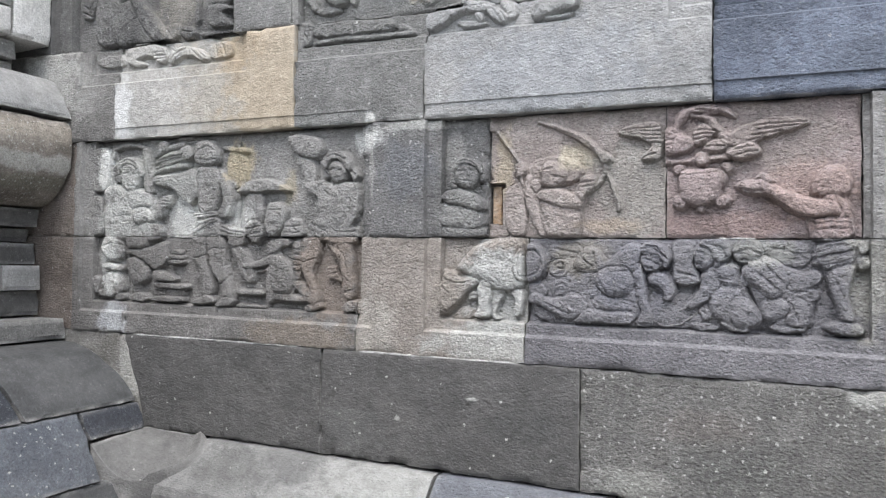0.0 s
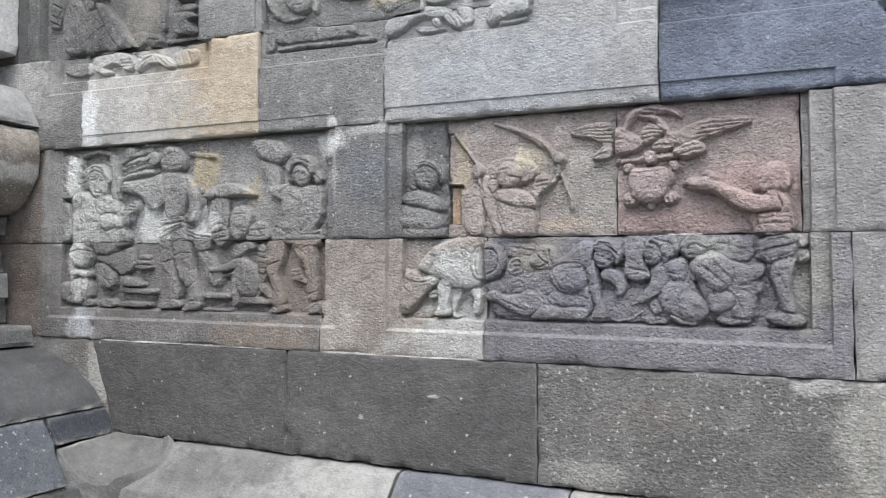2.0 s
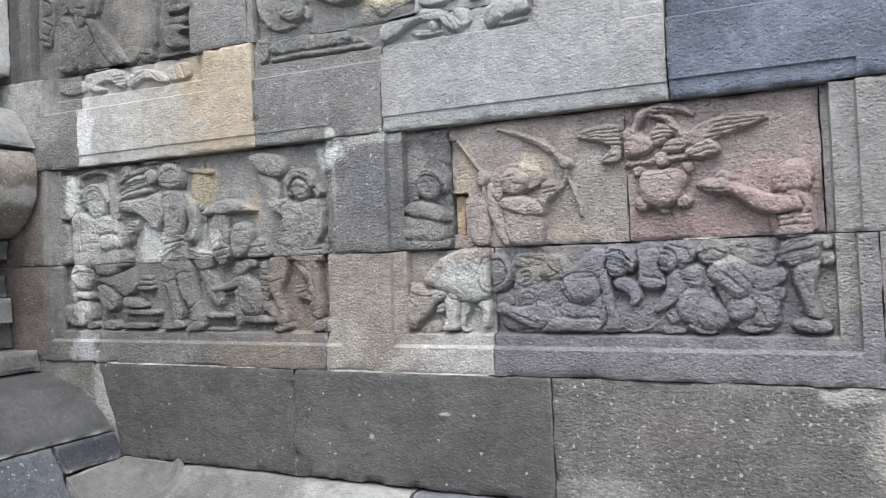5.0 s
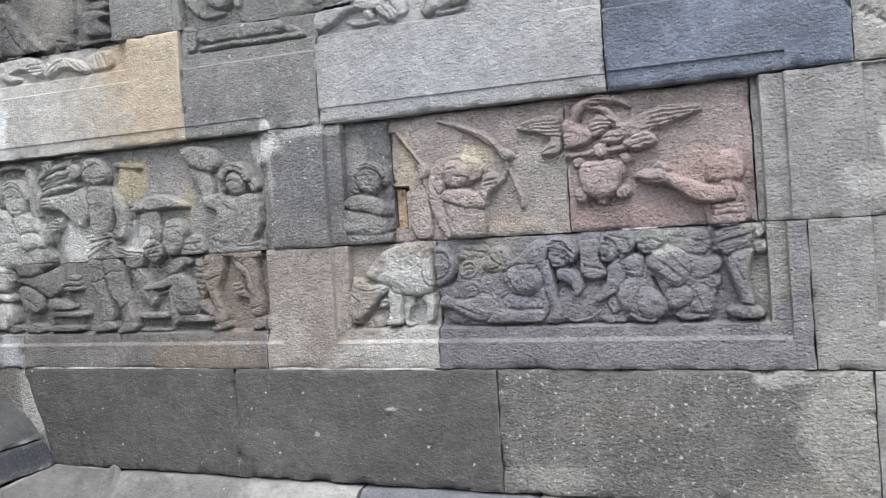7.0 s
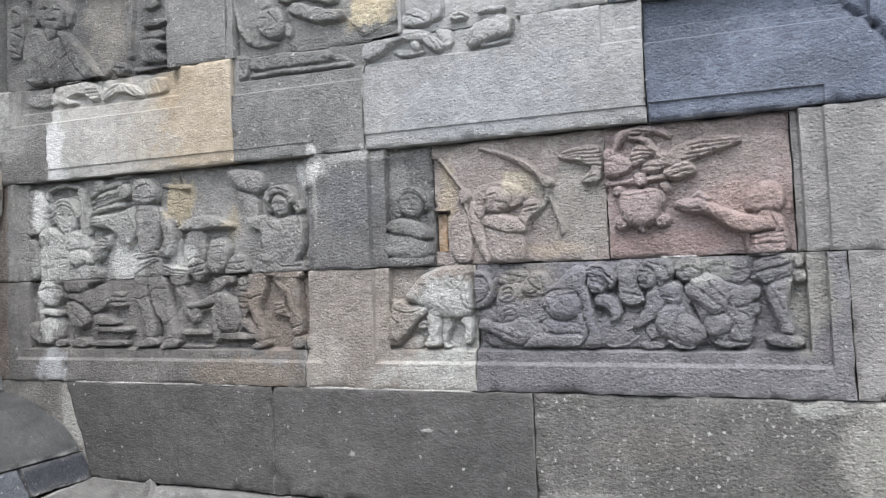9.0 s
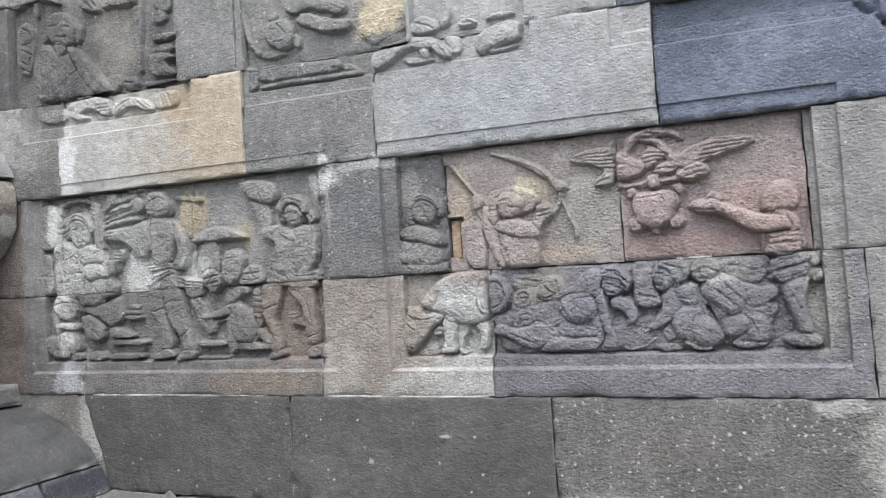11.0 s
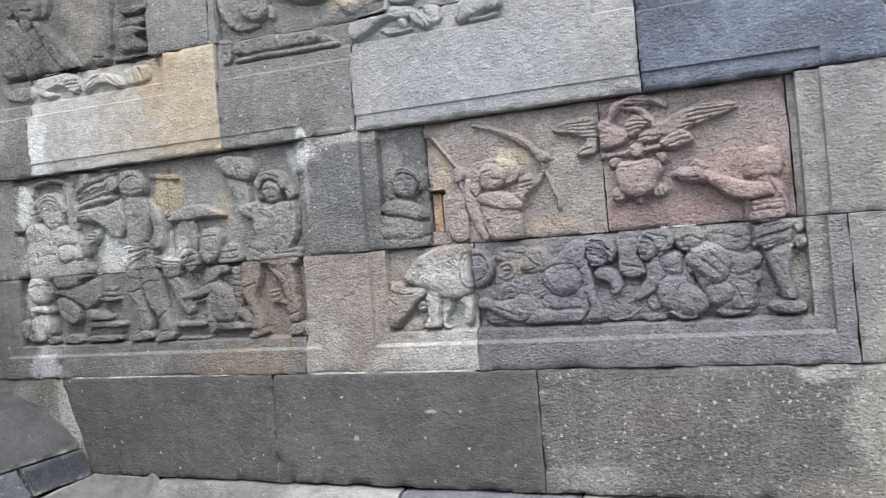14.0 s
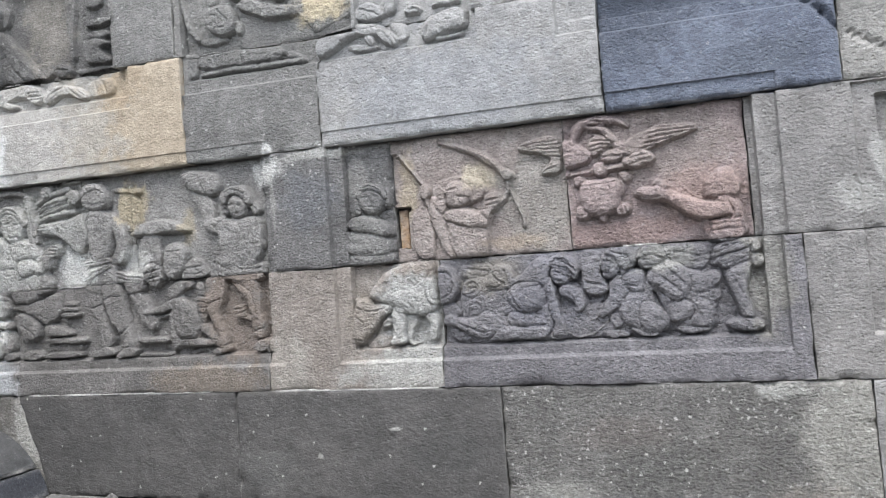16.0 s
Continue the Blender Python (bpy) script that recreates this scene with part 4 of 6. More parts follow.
carving("carved_figure", "standing man seen from behind with bent arms",
    lobe(0.025, 0.012, -1.582, 1.463, -1.498, 1.461, -1.480, 1.362, -1.604, 1.361),
    lobe(0.026, 0.014, -1.595, 1.594, -1.578, 1.539, -1.586, 1.501, -1.615, 1.485, -1.640, 1.495, -1.666, 1.520, -1.693, 1.539, -1.740, 1.546, -1.770, 1.554, -1.773, 1.573, -1.742, 1.577, -1.701, 1.580, -1.664, 1.577, -1.632, 1.588),
    lobe(0.023, 0.010, -1.506, 1.590, -1.475, 1.570, -1.452, 1.523, -1.447, 1.483, -1.459, 1.454, -1.480, 1.440, -1.504, 1.440, -1.502, 1.458, -1.485, 1.475, -1.484, 1.508, -1.496, 1.546),
    lobe(0.029, 0.018, -1.588, 1.589, -1.557, 1.599, -1.520, 1.594, -1.497, 1.575, -1.495, 1.525, -1.503, 1.474, -1.515, 1.452, -1.564, 1.449, -1.580, 1.476, -1.580, 1.535),
    lobe(0.025, 0.012, -1.604, 1.386, -1.546, 1.386, -1.545, 1.345, -1.541, 1.304, -1.527, 1.272, -1.515, 1.239, -1.519, 1.213, -1.560, 1.209, -1.555, 1.238, -1.574, 1.287, -1.594, 1.333),
    lobe(0.026, 0.012, -1.544, 1.386, -1.483, 1.389, -1.473, 1.346, -1.467, 1.305, -1.457, 1.265, -1.444, 1.233, -1.436, 1.208, -1.451, 1.194, -1.479, 1.195, -1.475, 1.224, -1.494, 1.253, -1.521, 1.288, -1.538, 1.337),
    lobe(0.026, 0.007, -1.609, 1.186, -1.578, 1.202, -1.543, 1.214, -1.512, 1.207, -1.507, 1.193, -1.555, 1.186),
    lobe(0.026, 0.007, -1.509, 1.184, -1.486, 1.203, -1.447, 1.209, -1.432, 1.200, -1.446, 1.185, -1.494, 1.180),
    lobe(0.031, 0.016, -1.597, 1.653, -1.582, 1.672, -1.551, 1.673, -1.524, 1.664, -1.508, 1.645, -1.505, 1.618, -1.515, 1.601, -1.546, 1.594, -1.573, 1.602, -1.592, 1.614),
    groove(0.0043, 0.002, -1.592, 1.633, -1.570, 1.648, -1.535, 1.656, -1.512, 1.642),
    groove(0.0036, 0.002, -1.587, 1.619, -1.547, 1.614, -1.511, 1.615),
    groove(0.0043, 0.002, -1.577, 1.665, -1.557, 1.644),
    groove(0.0043, 0.002, -1.544, 1.670, -1.534, 1.643),
    groove(0.0050, 0.002, -1.596, 1.327, -1.569, 1.324, -1.544, 1.334),
    groove(0.0058, 0.002, -1.522, 1.252, -1.500, 1.243, -1.478, 1.250, -1.457, 1.267),
    groove(0.0036, 0.002, -1.534, 1.345, -1.512, 1.353, -1.477, 1.350),
    groove(0.0043, 0.0016, -1.770, 1.566, -1.724, 1.567),
    groove(0.0043, 0.0016, -1.770, 1.557, -1.729, 1.557))
carving("carved_girdle", "knotted sash, hand and trailing cloth",
    lobe(0.030, 0.006, -1.608, 1.410, -1.577, 1.433, -1.541, 1.439, -1.504, 1.445, -1.501, 1.433, -1.541, 1.419, -1.567, 1.406, -1.593, 1.395),
    lobe(0.032, 0.005, -1.591, 1.459, -1.551, 1.455, -1.511, 1.463, -1.497, 1.448, -1.541, 1.442, -1.586, 1.443),
    lobe(0.021, 0.006, -1.503, 1.422, -1.464, 1.417, -1.432, 1.407, -1.394, 1.402, -1.398, 1.387, -1.452, 1.370, -1.496, 1.396),
    lobe(0.021, 0.006, -1.465, 1.388, -1.434, 1.396, -1.400, 1.391, -1.405, 1.362, -1.435, 1.357, -1.460, 1.363),
    groove(0.0043, 0.0016, -1.586, 1.451, -1.506, 1.453),
    groove(0.0043, 0.0016, -1.594, 1.406, -1.558, 1.423, -1.510, 1.435),
    groove(0.0043, 0.0016, -1.492, 1.415, -1.449, 1.402, -1.402, 1.395),
    groove(0.0043, 0.0016, -1.496, 1.406, -1.453, 1.392, -1.406, 1.389))
carving("carved_deer", "draped seated animal beside the standing man",
    lobe(0.019, 0.012, -1.456, 1.354, -1.422, 1.360, -1.396, 1.341, -1.379, 1.306, -1.363, 1.275, -1.379, 1.248, -1.406, 1.263, -1.424, 1.290, -1.434, 1.322),
    groove(0.0043, 0.002, -1.412, 1.325, -1.390, 1.274))
carving("carved_block", "broken block edge with an ochre stain above the table",
    lobe(0.009, 0.004, -1.482, 1.640, -1.409, 1.626, -1.406, 1.530, -1.474, 1.529),
    lobe(0.014, 0.004, -1.495, 1.654, -1.401, 1.639, -1.400, 1.629, -1.490, 1.642))
carving("carved_table", "mushroom-topped table carved in dark stone",
    lobe(0.018, 0.006, -1.407, 1.509, -1.339, 1.512, -1.336, 1.414, -1.403, 1.415),
    lobe(0.027, 0.009, -1.439, 1.512, -1.398, 1.541, -1.342, 1.550, -1.299, 1.544, -1.261, 1.525, -1.239, 1.509, -1.291, 1.514, -1.372, 1.513),
    lobe(0.024, 0.010, -1.400, 1.414, -1.386, 1.430, -1.366, 1.433, -1.336, 1.420, -1.333, 1.386, -1.364, 1.363, -1.393, 1.389),
    groove(0.0043, 0.002, -1.363, 1.503, -1.361, 1.433),
    groove(0.0058, 0.0022, -1.394, 1.405, -1.340, 1.417),
    groove(0.0058, 0.0022, -1.385, 1.389, -1.344, 1.398),
    groove(0.0058, 0.0022, -1.374, 1.430, -1.364, 1.382),
    groove(0.0058, 0.0022, -1.353, 1.427, -1.381, 1.386))
carving("carved_figure", "small seated figure beside the table",
    lobe(0.018, 0.012, -1.258, 1.424, -1.229, 1.435, -1.200, 1.425, -1.187, 1.382, -1.277, 1.379, -1.268, 1.401),
    lobe(0.026, 0.016, -1.325, 1.455, -1.314, 1.478, -1.286, 1.484, -1.260, 1.475, -1.251, 1.447, -1.262, 1.416, -1.283, 1.393, -1.307, 1.385, -1.324, 1.398, -1.328, 1.425),
    groove(0.0036, 0.002, -1.256, 1.410, -1.209, 1.413),
    groove(0.0036, 0.002, -1.260, 1.395, -1.205, 1.394),
    groove(0.0029, 0.002, -1.309, 1.458, -1.269, 1.460))
carving("carved_figure", "crouching figure with bent back and braided hair",
    lobe(0.017, 0.012, -1.322, 1.335, -1.230, 1.311, -1.212, 1.224, -1.318, 1.194),
    lobe(0.018, 0.006, -1.231, 1.370, -1.204, 1.370, -1.200, 1.278, -1.215, 1.253, -1.229, 1.293),
    lobe(0.019, 0.007, -1.328, 1.342, -1.315, 1.368, -1.283, 1.378, -1.245, 1.374, -1.241, 1.361, -1.270, 1.354, -1.290, 1.339, -1.310, 1.332),
    lobe(0.023, 0.008, -1.410, 1.309, -1.366, 1.310, -1.326, 1.323, -1.292, 1.339, -1.297, 1.310, -1.335, 1.299, -1.376, 1.295, -1.405, 1.293),
    lobe(0.027, 0.018, -1.302, 1.332, -1.278, 1.336, -1.253, 1.316, -1.233, 1.293, -1.219, 1.268, -1.224, 1.241, -1.243, 1.222, -1.283, 1.225, -1.299, 1.245, -1.308, 1.284),
    lobe(0.022, 0.008, -1.323, 1.294, -1.297, 1.295, -1.288, 1.206, -1.318, 1.190),
    lobe(0.022, 0.008, -1.229, 1.259, -1.205, 1.261, -1.176, 1.242, -1.162, 1.221, -1.183, 1.216, -1.208, 1.231),
    groove(0.0043, 0.0018, -1.229, 1.351, -1.204, 1.348),
    groove(0.0043, 0.0018, -1.229, 1.336, -1.203, 1.333),
    groove(0.0043, 0.0018, -1.228, 1.321, -1.203, 1.318),
    groove(0.0043, 0.0018, -1.228, 1.305, -1.202, 1.302),
    groove(0.0043, 0.0018, -1.227, 1.290, -1.204, 1.287))
carving("carved_bench", "low carved seat and stools on the ground line",
    lobe(0.023, 0.004, -1.431, 1.230, -1.329, 1.229, -1.329, 1.218, -1.430, 1.219),
    lobe(0.023, 0.005, -1.285, 1.225, -1.164, 1.217, -1.168, 1.204, -1.288, 1.205),
    lobe(0.018, 0.004, -1.430, 1.189, -1.322, 1.188, -1.322, 1.180, -1.429, 1.181),
    limb(0.016, -1.3710, 1.2560, 0.0040, -1.3610, 1.2840, 0.0040, -1.3250, 1.2910, 0.0040))
carving("carved_sack", "bulging sack held overhead by a raised arm",
    lobe(0.027, 0.020, -1.253, 1.662, -1.218, 1.668, -1.158, 1.659, -1.135, 1.646, -1.132, 1.612, -1.147, 1.596, -1.185, 1.601, -1.218, 1.615, -1.242, 1.633),
    lobe(0.020, 0.008, -1.230, 1.612, -1.191, 1.598, -1.154, 1.584, -1.153, 1.537, -1.173, 1.522, -1.194, 1.518, -1.193, 1.546, -1.211, 1.578),
    groove(0.0029, 0.0025, -1.196, 1.654, -1.179, 1.607))
carving("carved_figure", "standing man with curled hair carrying a sack",
    lobe(0.024, 0.012, -1.149, 1.433, -1.038, 1.432, -1.029, 1.370, -1.189, 1.370),
    lobe(0.019, 0.008, -1.135, 1.565, -1.116, 1.575, -1.108, 1.549, -1.125, 1.537),
    lobe(0.022, 0.008, -1.044, 1.563, -1.023, 1.566, -1.013, 1.541, -1.033, 1.528),
    lobe(0.026, 0.010, -1.194, 1.522, -1.159, 1.536, -1.125, 1.536, -1.115, 1.513, -1.135, 1.492, -1.169, 1.502),
    lobe(0.024, 0.010, -1.040, 1.524, -1.020, 1.525, -1.012, 1.488, -1.017, 1.435, -1.041, 1.405, -1.068, 1.391, -1.079, 1.403, -1.056, 1.429, -1.041, 1.466),
    lobe(0.027, 0.020, -1.150, 1.512, -1.117, 1.528, -1.080, 1.522, -1.040, 1.528, -1.025, 1.510, -1.033, 1.470, -1.045, 1.444, -1.068, 1.413, -1.095, 1.398, -1.133, 1.403, -1.152, 1.423, -1.142, 1.468),
    lobe(0.030, 0.014, -1.105, 1.577, -1.085, 1.590, -1.063, 1.582, -1.050, 1.560, -1.057, 1.536, -1.078, 1.525, -1.099, 1.535, -1.108, 1.556),
    lobe(0.031, 0.007, -1.129, 1.577, -1.119, 1.602, -1.086, 1.613, -1.054, 1.605, -1.034, 1.582, -1.035, 1.557, -1.046, 1.560, -1.056, 1.578, -1.082, 1.594, -1.105, 1.582, -1.116, 1.566),
    groove(0.0043, 0.003, -1.096, 1.563, -1.086, 1.565),
    groove(0.0043, 0.003, -1.072, 1.562, -1.063, 1.561),
    groove(0.0036, 0.0022, -1.086, 1.541, -1.071, 1.540),
    groove(0.0036, 0.0016, -1.081, 1.561, -1.081, 1.549),
    groove(0.0043, 0.0016, -1.111, 1.596, -1.085, 1.604, -1.052, 1.590),
    groove(0.0043, 0.002, -1.035, 1.558, -1.022, 1.540),
    groove(0.0043, 0.002, -1.125, 1.563, -1.114, 1.548))
carving("carved_girdle", "knotted cloth at the waist",
    lobe(0.026, 0.006, -1.175, 1.422, -1.137, 1.432, -1.096, 1.403, -1.048, 1.399, -1.012, 1.411, -1.011, 1.365, -1.076, 1.362, -1.151, 1.383),
    groove(0.0058, 0.002, -1.163, 1.418, -1.110, 1.394),
    groove(0.0058, 0.002, -1.171, 1.403, -1.129, 1.388),
    groove(0.0058, 0.002, -1.141, 1.424, -1.151, 1.391),
    groove(0.0058, 0.002, -1.111, 1.409, -1.121, 1.385),
    groove(0.0050, 0.002, -1.084, 1.394, -1.019, 1.396))
carving("carved_figure", "legs of the standing man with a long skirt",
    lobe(0.026, 0.012, -1.195, 1.385, -1.132, 1.386, -1.135, 1.340, -1.149, 1.309, -1.158, 1.279, -1.148, 1.249, -1.136, 1.212, -1.147, 1.196, -1.175, 1.200, -1.166, 1.233, -1.182, 1.271, -1.197, 1.309),
    lobe(0.026, 0.012, -1.115, 1.382, -1.040, 1.380, -1.031, 1.340, -1.030, 1.296, -1.023, 1.252, -1.026, 1.215, -1.055, 1.214, -1.059, 1.251, -1.064, 1.296, -1.075, 1.325, -1.102, 1.346),
    lobe(0.025, 0.006, -1.186, 1.186, -1.165, 1.198, -1.132, 1.201, -1.128, 1.189, -1.165, 1.177),
    lobe(0.025, 0.006, -1.065, 1.190, -1.046, 1.207, -1.015, 1.211, -1.008, 1.194, -1.036, 1.180),
    groove(0.0050, 0.002, -1.059, 1.233, -1.027, 1.240),
    groove(0.0050, 0.002, -1.187, 1.312, -1.150, 1.324),
    groove(0.0036, 0.002, -1.095, 1.361, -1.058, 1.337, -1.042, 1.281))
carving("carved_tassel", "tassel hanging between the legs",
    lobe(0.016, 0.005, -1.117, 1.299, -1.090, 1.304, -1.080, 1.280, -1.056, 1.257, -1.085, 1.267, -1.113, 1.272),
    groove(0.0043, 0.0016, -1.115, 1.292, -1.086, 1.295),
    groove(0.0043, 0.0016, -1.113, 1.281, -1.082, 1.285))
carving("carved_boss", "broken boss at the panel corner",
    lobe(0.021, 0.010, -1.027, 1.192, -1.015, 1.211, -0.990, 1.206, -0.985, 1.186, -1.014, 1.176))
carving("carved_figure", "small seated figure with curled hair and folded arms",
    lobe(0.018, 0.008, -0.750, 1.524, -0.732, 1.526, -0.724, 1.508, -0.735, 1.496, -0.749, 1.504),
    lobe(0.018, 0.008, -0.673, 1.561, -0.656, 1.553, -0.651, 1.518, -0.666, 1.511),
    lobe(0.018, 0.006, -0.779, 1.406, -0.652, 1.402, -0.652, 1.378, -0.779, 1.378),
    lobe(0.022, 0.016, -0.780, 1.465, -0.723, 1.458, -0.660, 1.438, -0.652, 1.410, -0.664, 1.397, -0.723, 1.403, -0.780, 1.408, -0.785, 1.437),
    lobe(0.026, 0.012, -0.774, 1.479, -0.749, 1.495, -0.708, 1.494, -0.677, 1.480, -0.657, 1.464, -0.657, 1.442, -0.685, 1.445, -0.716, 1.457, -0.755, 1.463),
    lobe(0.026, 0.018, -0.736, 1.539, -0.727, 1.556, -0.710, 1.564, -0.686, 1.562, -0.669, 1.551, -0.666, 1.526, -0.678, 1.504, -0.696, 1.495, -0.716, 1.503, -0.731, 1.519),
    lobe(0.027, 0.006, -0.742, 1.547, -0.728, 1.568, -0.702, 1.573, -0.676, 1.565, -0.662, 1.545, -0.664, 1.530, -0.672, 1.544, -0.688, 1.557, -0.709, 1.560, -0.725, 1.552, -0.734, 1.539),
    limb(0.026, -0.7780, 1.4120, 0.0025, -0.7570, 1.3880, 0.0040, -0.7250, 1.3780, 0.0040, -0.7020, 1.3860, 0.0035),
    groove(0.0036, 0.003, -0.720, 1.540, -0.708, 1.540),
    groove(0.0036, 0.003, -0.691, 1.540, -0.680, 1.537),
    groove(0.0029, 0.002, -0.706, 1.516, -0.690, 1.515),
    groove(0.0029, 0.0016, -0.700, 1.539, -0.700, 1.525),
    groove(0.0043, 0.0016, -0.743, 1.514, -0.727, 1.505),
    groove(0.0036, 0.0016, -0.725, 1.563, -0.700, 1.568, -0.676, 1.556))
carving("carved_bow", "bent bow with its knotted string",
    limb(0.023, -0.5190, 1.6490, 0.0030, -0.4900, 1.6380, 0.0050, -0.4480, 1.6220, 0.0070, -0.4140, 1.6030, 0.0085, -0.3870, 1.5800, 0.0080, -0.3690, 1.5570, 0.0065),
    limb(0.018, -0.3670, 1.5500, 0.0050, -0.3590, 1.5310, 0.0055, -0.3720, 1.5030, 0.0045, -0.3950, 1.4790, 0.0035, -0.4140, 1.4720, 0.0025),
    limb(0.018, -0.3560, 1.5240, 0.0025, -0.3440, 1.4890, 0.0040, -0.3330, 1.4600, 0.0040, -0.3310, 1.4350, 0.0040),
    lobe(0.023, 0.006, -0.375, 1.565, -0.359, 1.564, -0.346, 1.551, -0.356, 1.542, -0.372, 1.547),
    groove(0.0029, 0.0016, -0.490, 1.637, -0.414, 1.601, -0.380, 1.568))
carving("carved_figure", "archer drawing a bow, worn smooth",
    lobe(0.017, 0.014, -0.517, 1.495, -0.416, 1.472, -0.417, 1.375, -0.492, 1.375, -0.512, 1.422),
    lobe(0.012, 0.014, -0.545, 1.529, -0.534, 1.552, -0.506, 1.564, -0.464, 1.564, -0.425, 1.550, -0.412, 1.526, -0.425, 1.508, -0.449, 1.499, -0.516, 1.501),
    lobe(0.016, 0.010, -0.551, 1.521, -0.536, 1.526, -0.520, 1.495, -0.514, 1.429, -0.499, 1.380, -0.515, 1.379, -0.536, 1.423, -0.550, 1.462),
    lobe(0.021, 0.016, -0.517, 1.462, -0.473, 1.449, -0.420, 1.439, -0.416, 1.408, -0.420, 1.378, -0.487, 1.378, -0.492, 1.409, -0.507, 1.435),
    lobe(0.018, 0.008, -0.537, 1.499, -0.525, 1.513, -0.513, 1.509, -0.510, 1.493, -0.524, 1.479),
    lobe(0.023, 0.008, -0.437, 1.470, -0.419, 1.490, -0.415, 1.509, -0.399, 1.517, -0.381, 1.509, -0.381, 1.489, -0.403, 1.473, -0.414, 1.450),
    lobe(0.027, 0.012, -0.520, 1.478, -0.495, 1.490, -0.460, 1.486, -0.433, 1.474, -0.418, 1.461, -0.411, 1.448, -0.426, 1.440, -0.460, 1.446, -0.494, 1.456, -0.516, 1.464),
    lobe(0.026, 0.018, -0.514, 1.527, -0.505, 1.545, -0.489, 1.554, -0.468, 1.549, -0.451, 1.533, -0.448, 1.513, -0.459, 1.498, -0.485, 1.492, -0.505, 1.499),
    groove(0.0058, 0.002, -0.477, 1.516, -0.455, 1.512),
    groove(0.0036, 0.002, -0.502, 1.532, -0.480, 1.537),
    groove(0.0043, 0.002, -0.411, 1.500, -0.385, 1.502),
    groove(0.0043, 0.002, -0.411, 1.490, -0.387, 1.492),
    groove(0.0050, 0.0025, -0.413, 1.407, -0.381, 1.407),
    groove(0.0036, 0.002, -0.505, 1.545, -0.511, 1.511))
carving("carved_wing", "outspread wing with long feathers",
    lobe(0.017, 0.006, -0.336, 1.611, -0.303, 1.624, -0.265, 1.627, -0.238, 1.625, -0.237, 1.560, -0.242, 1.545, -0.264, 1.542, -0.284, 1.547, -0.262, 1.566, -0.255, 1.578, -0.271, 1.590, -0.309, 1.600),
    groove(0.0050, 0.0018, -0.326, 1.613, -0.238, 1.617),
    groove(0.0050, 0.0018, -0.320, 1.608, -0.238, 1.608),
    groove(0.0050, 0.0018, -0.305, 1.602, -0.238, 1.598),
    groove(0.0050, 0.0018, -0.277, 1.594, -0.237, 1.588),
    groove(0.0050, 0.0018, -0.258, 1.582, -0.237, 1.578),
    groove(0.0043, 0.0018, -0.282, 1.548, -0.252, 1.557))
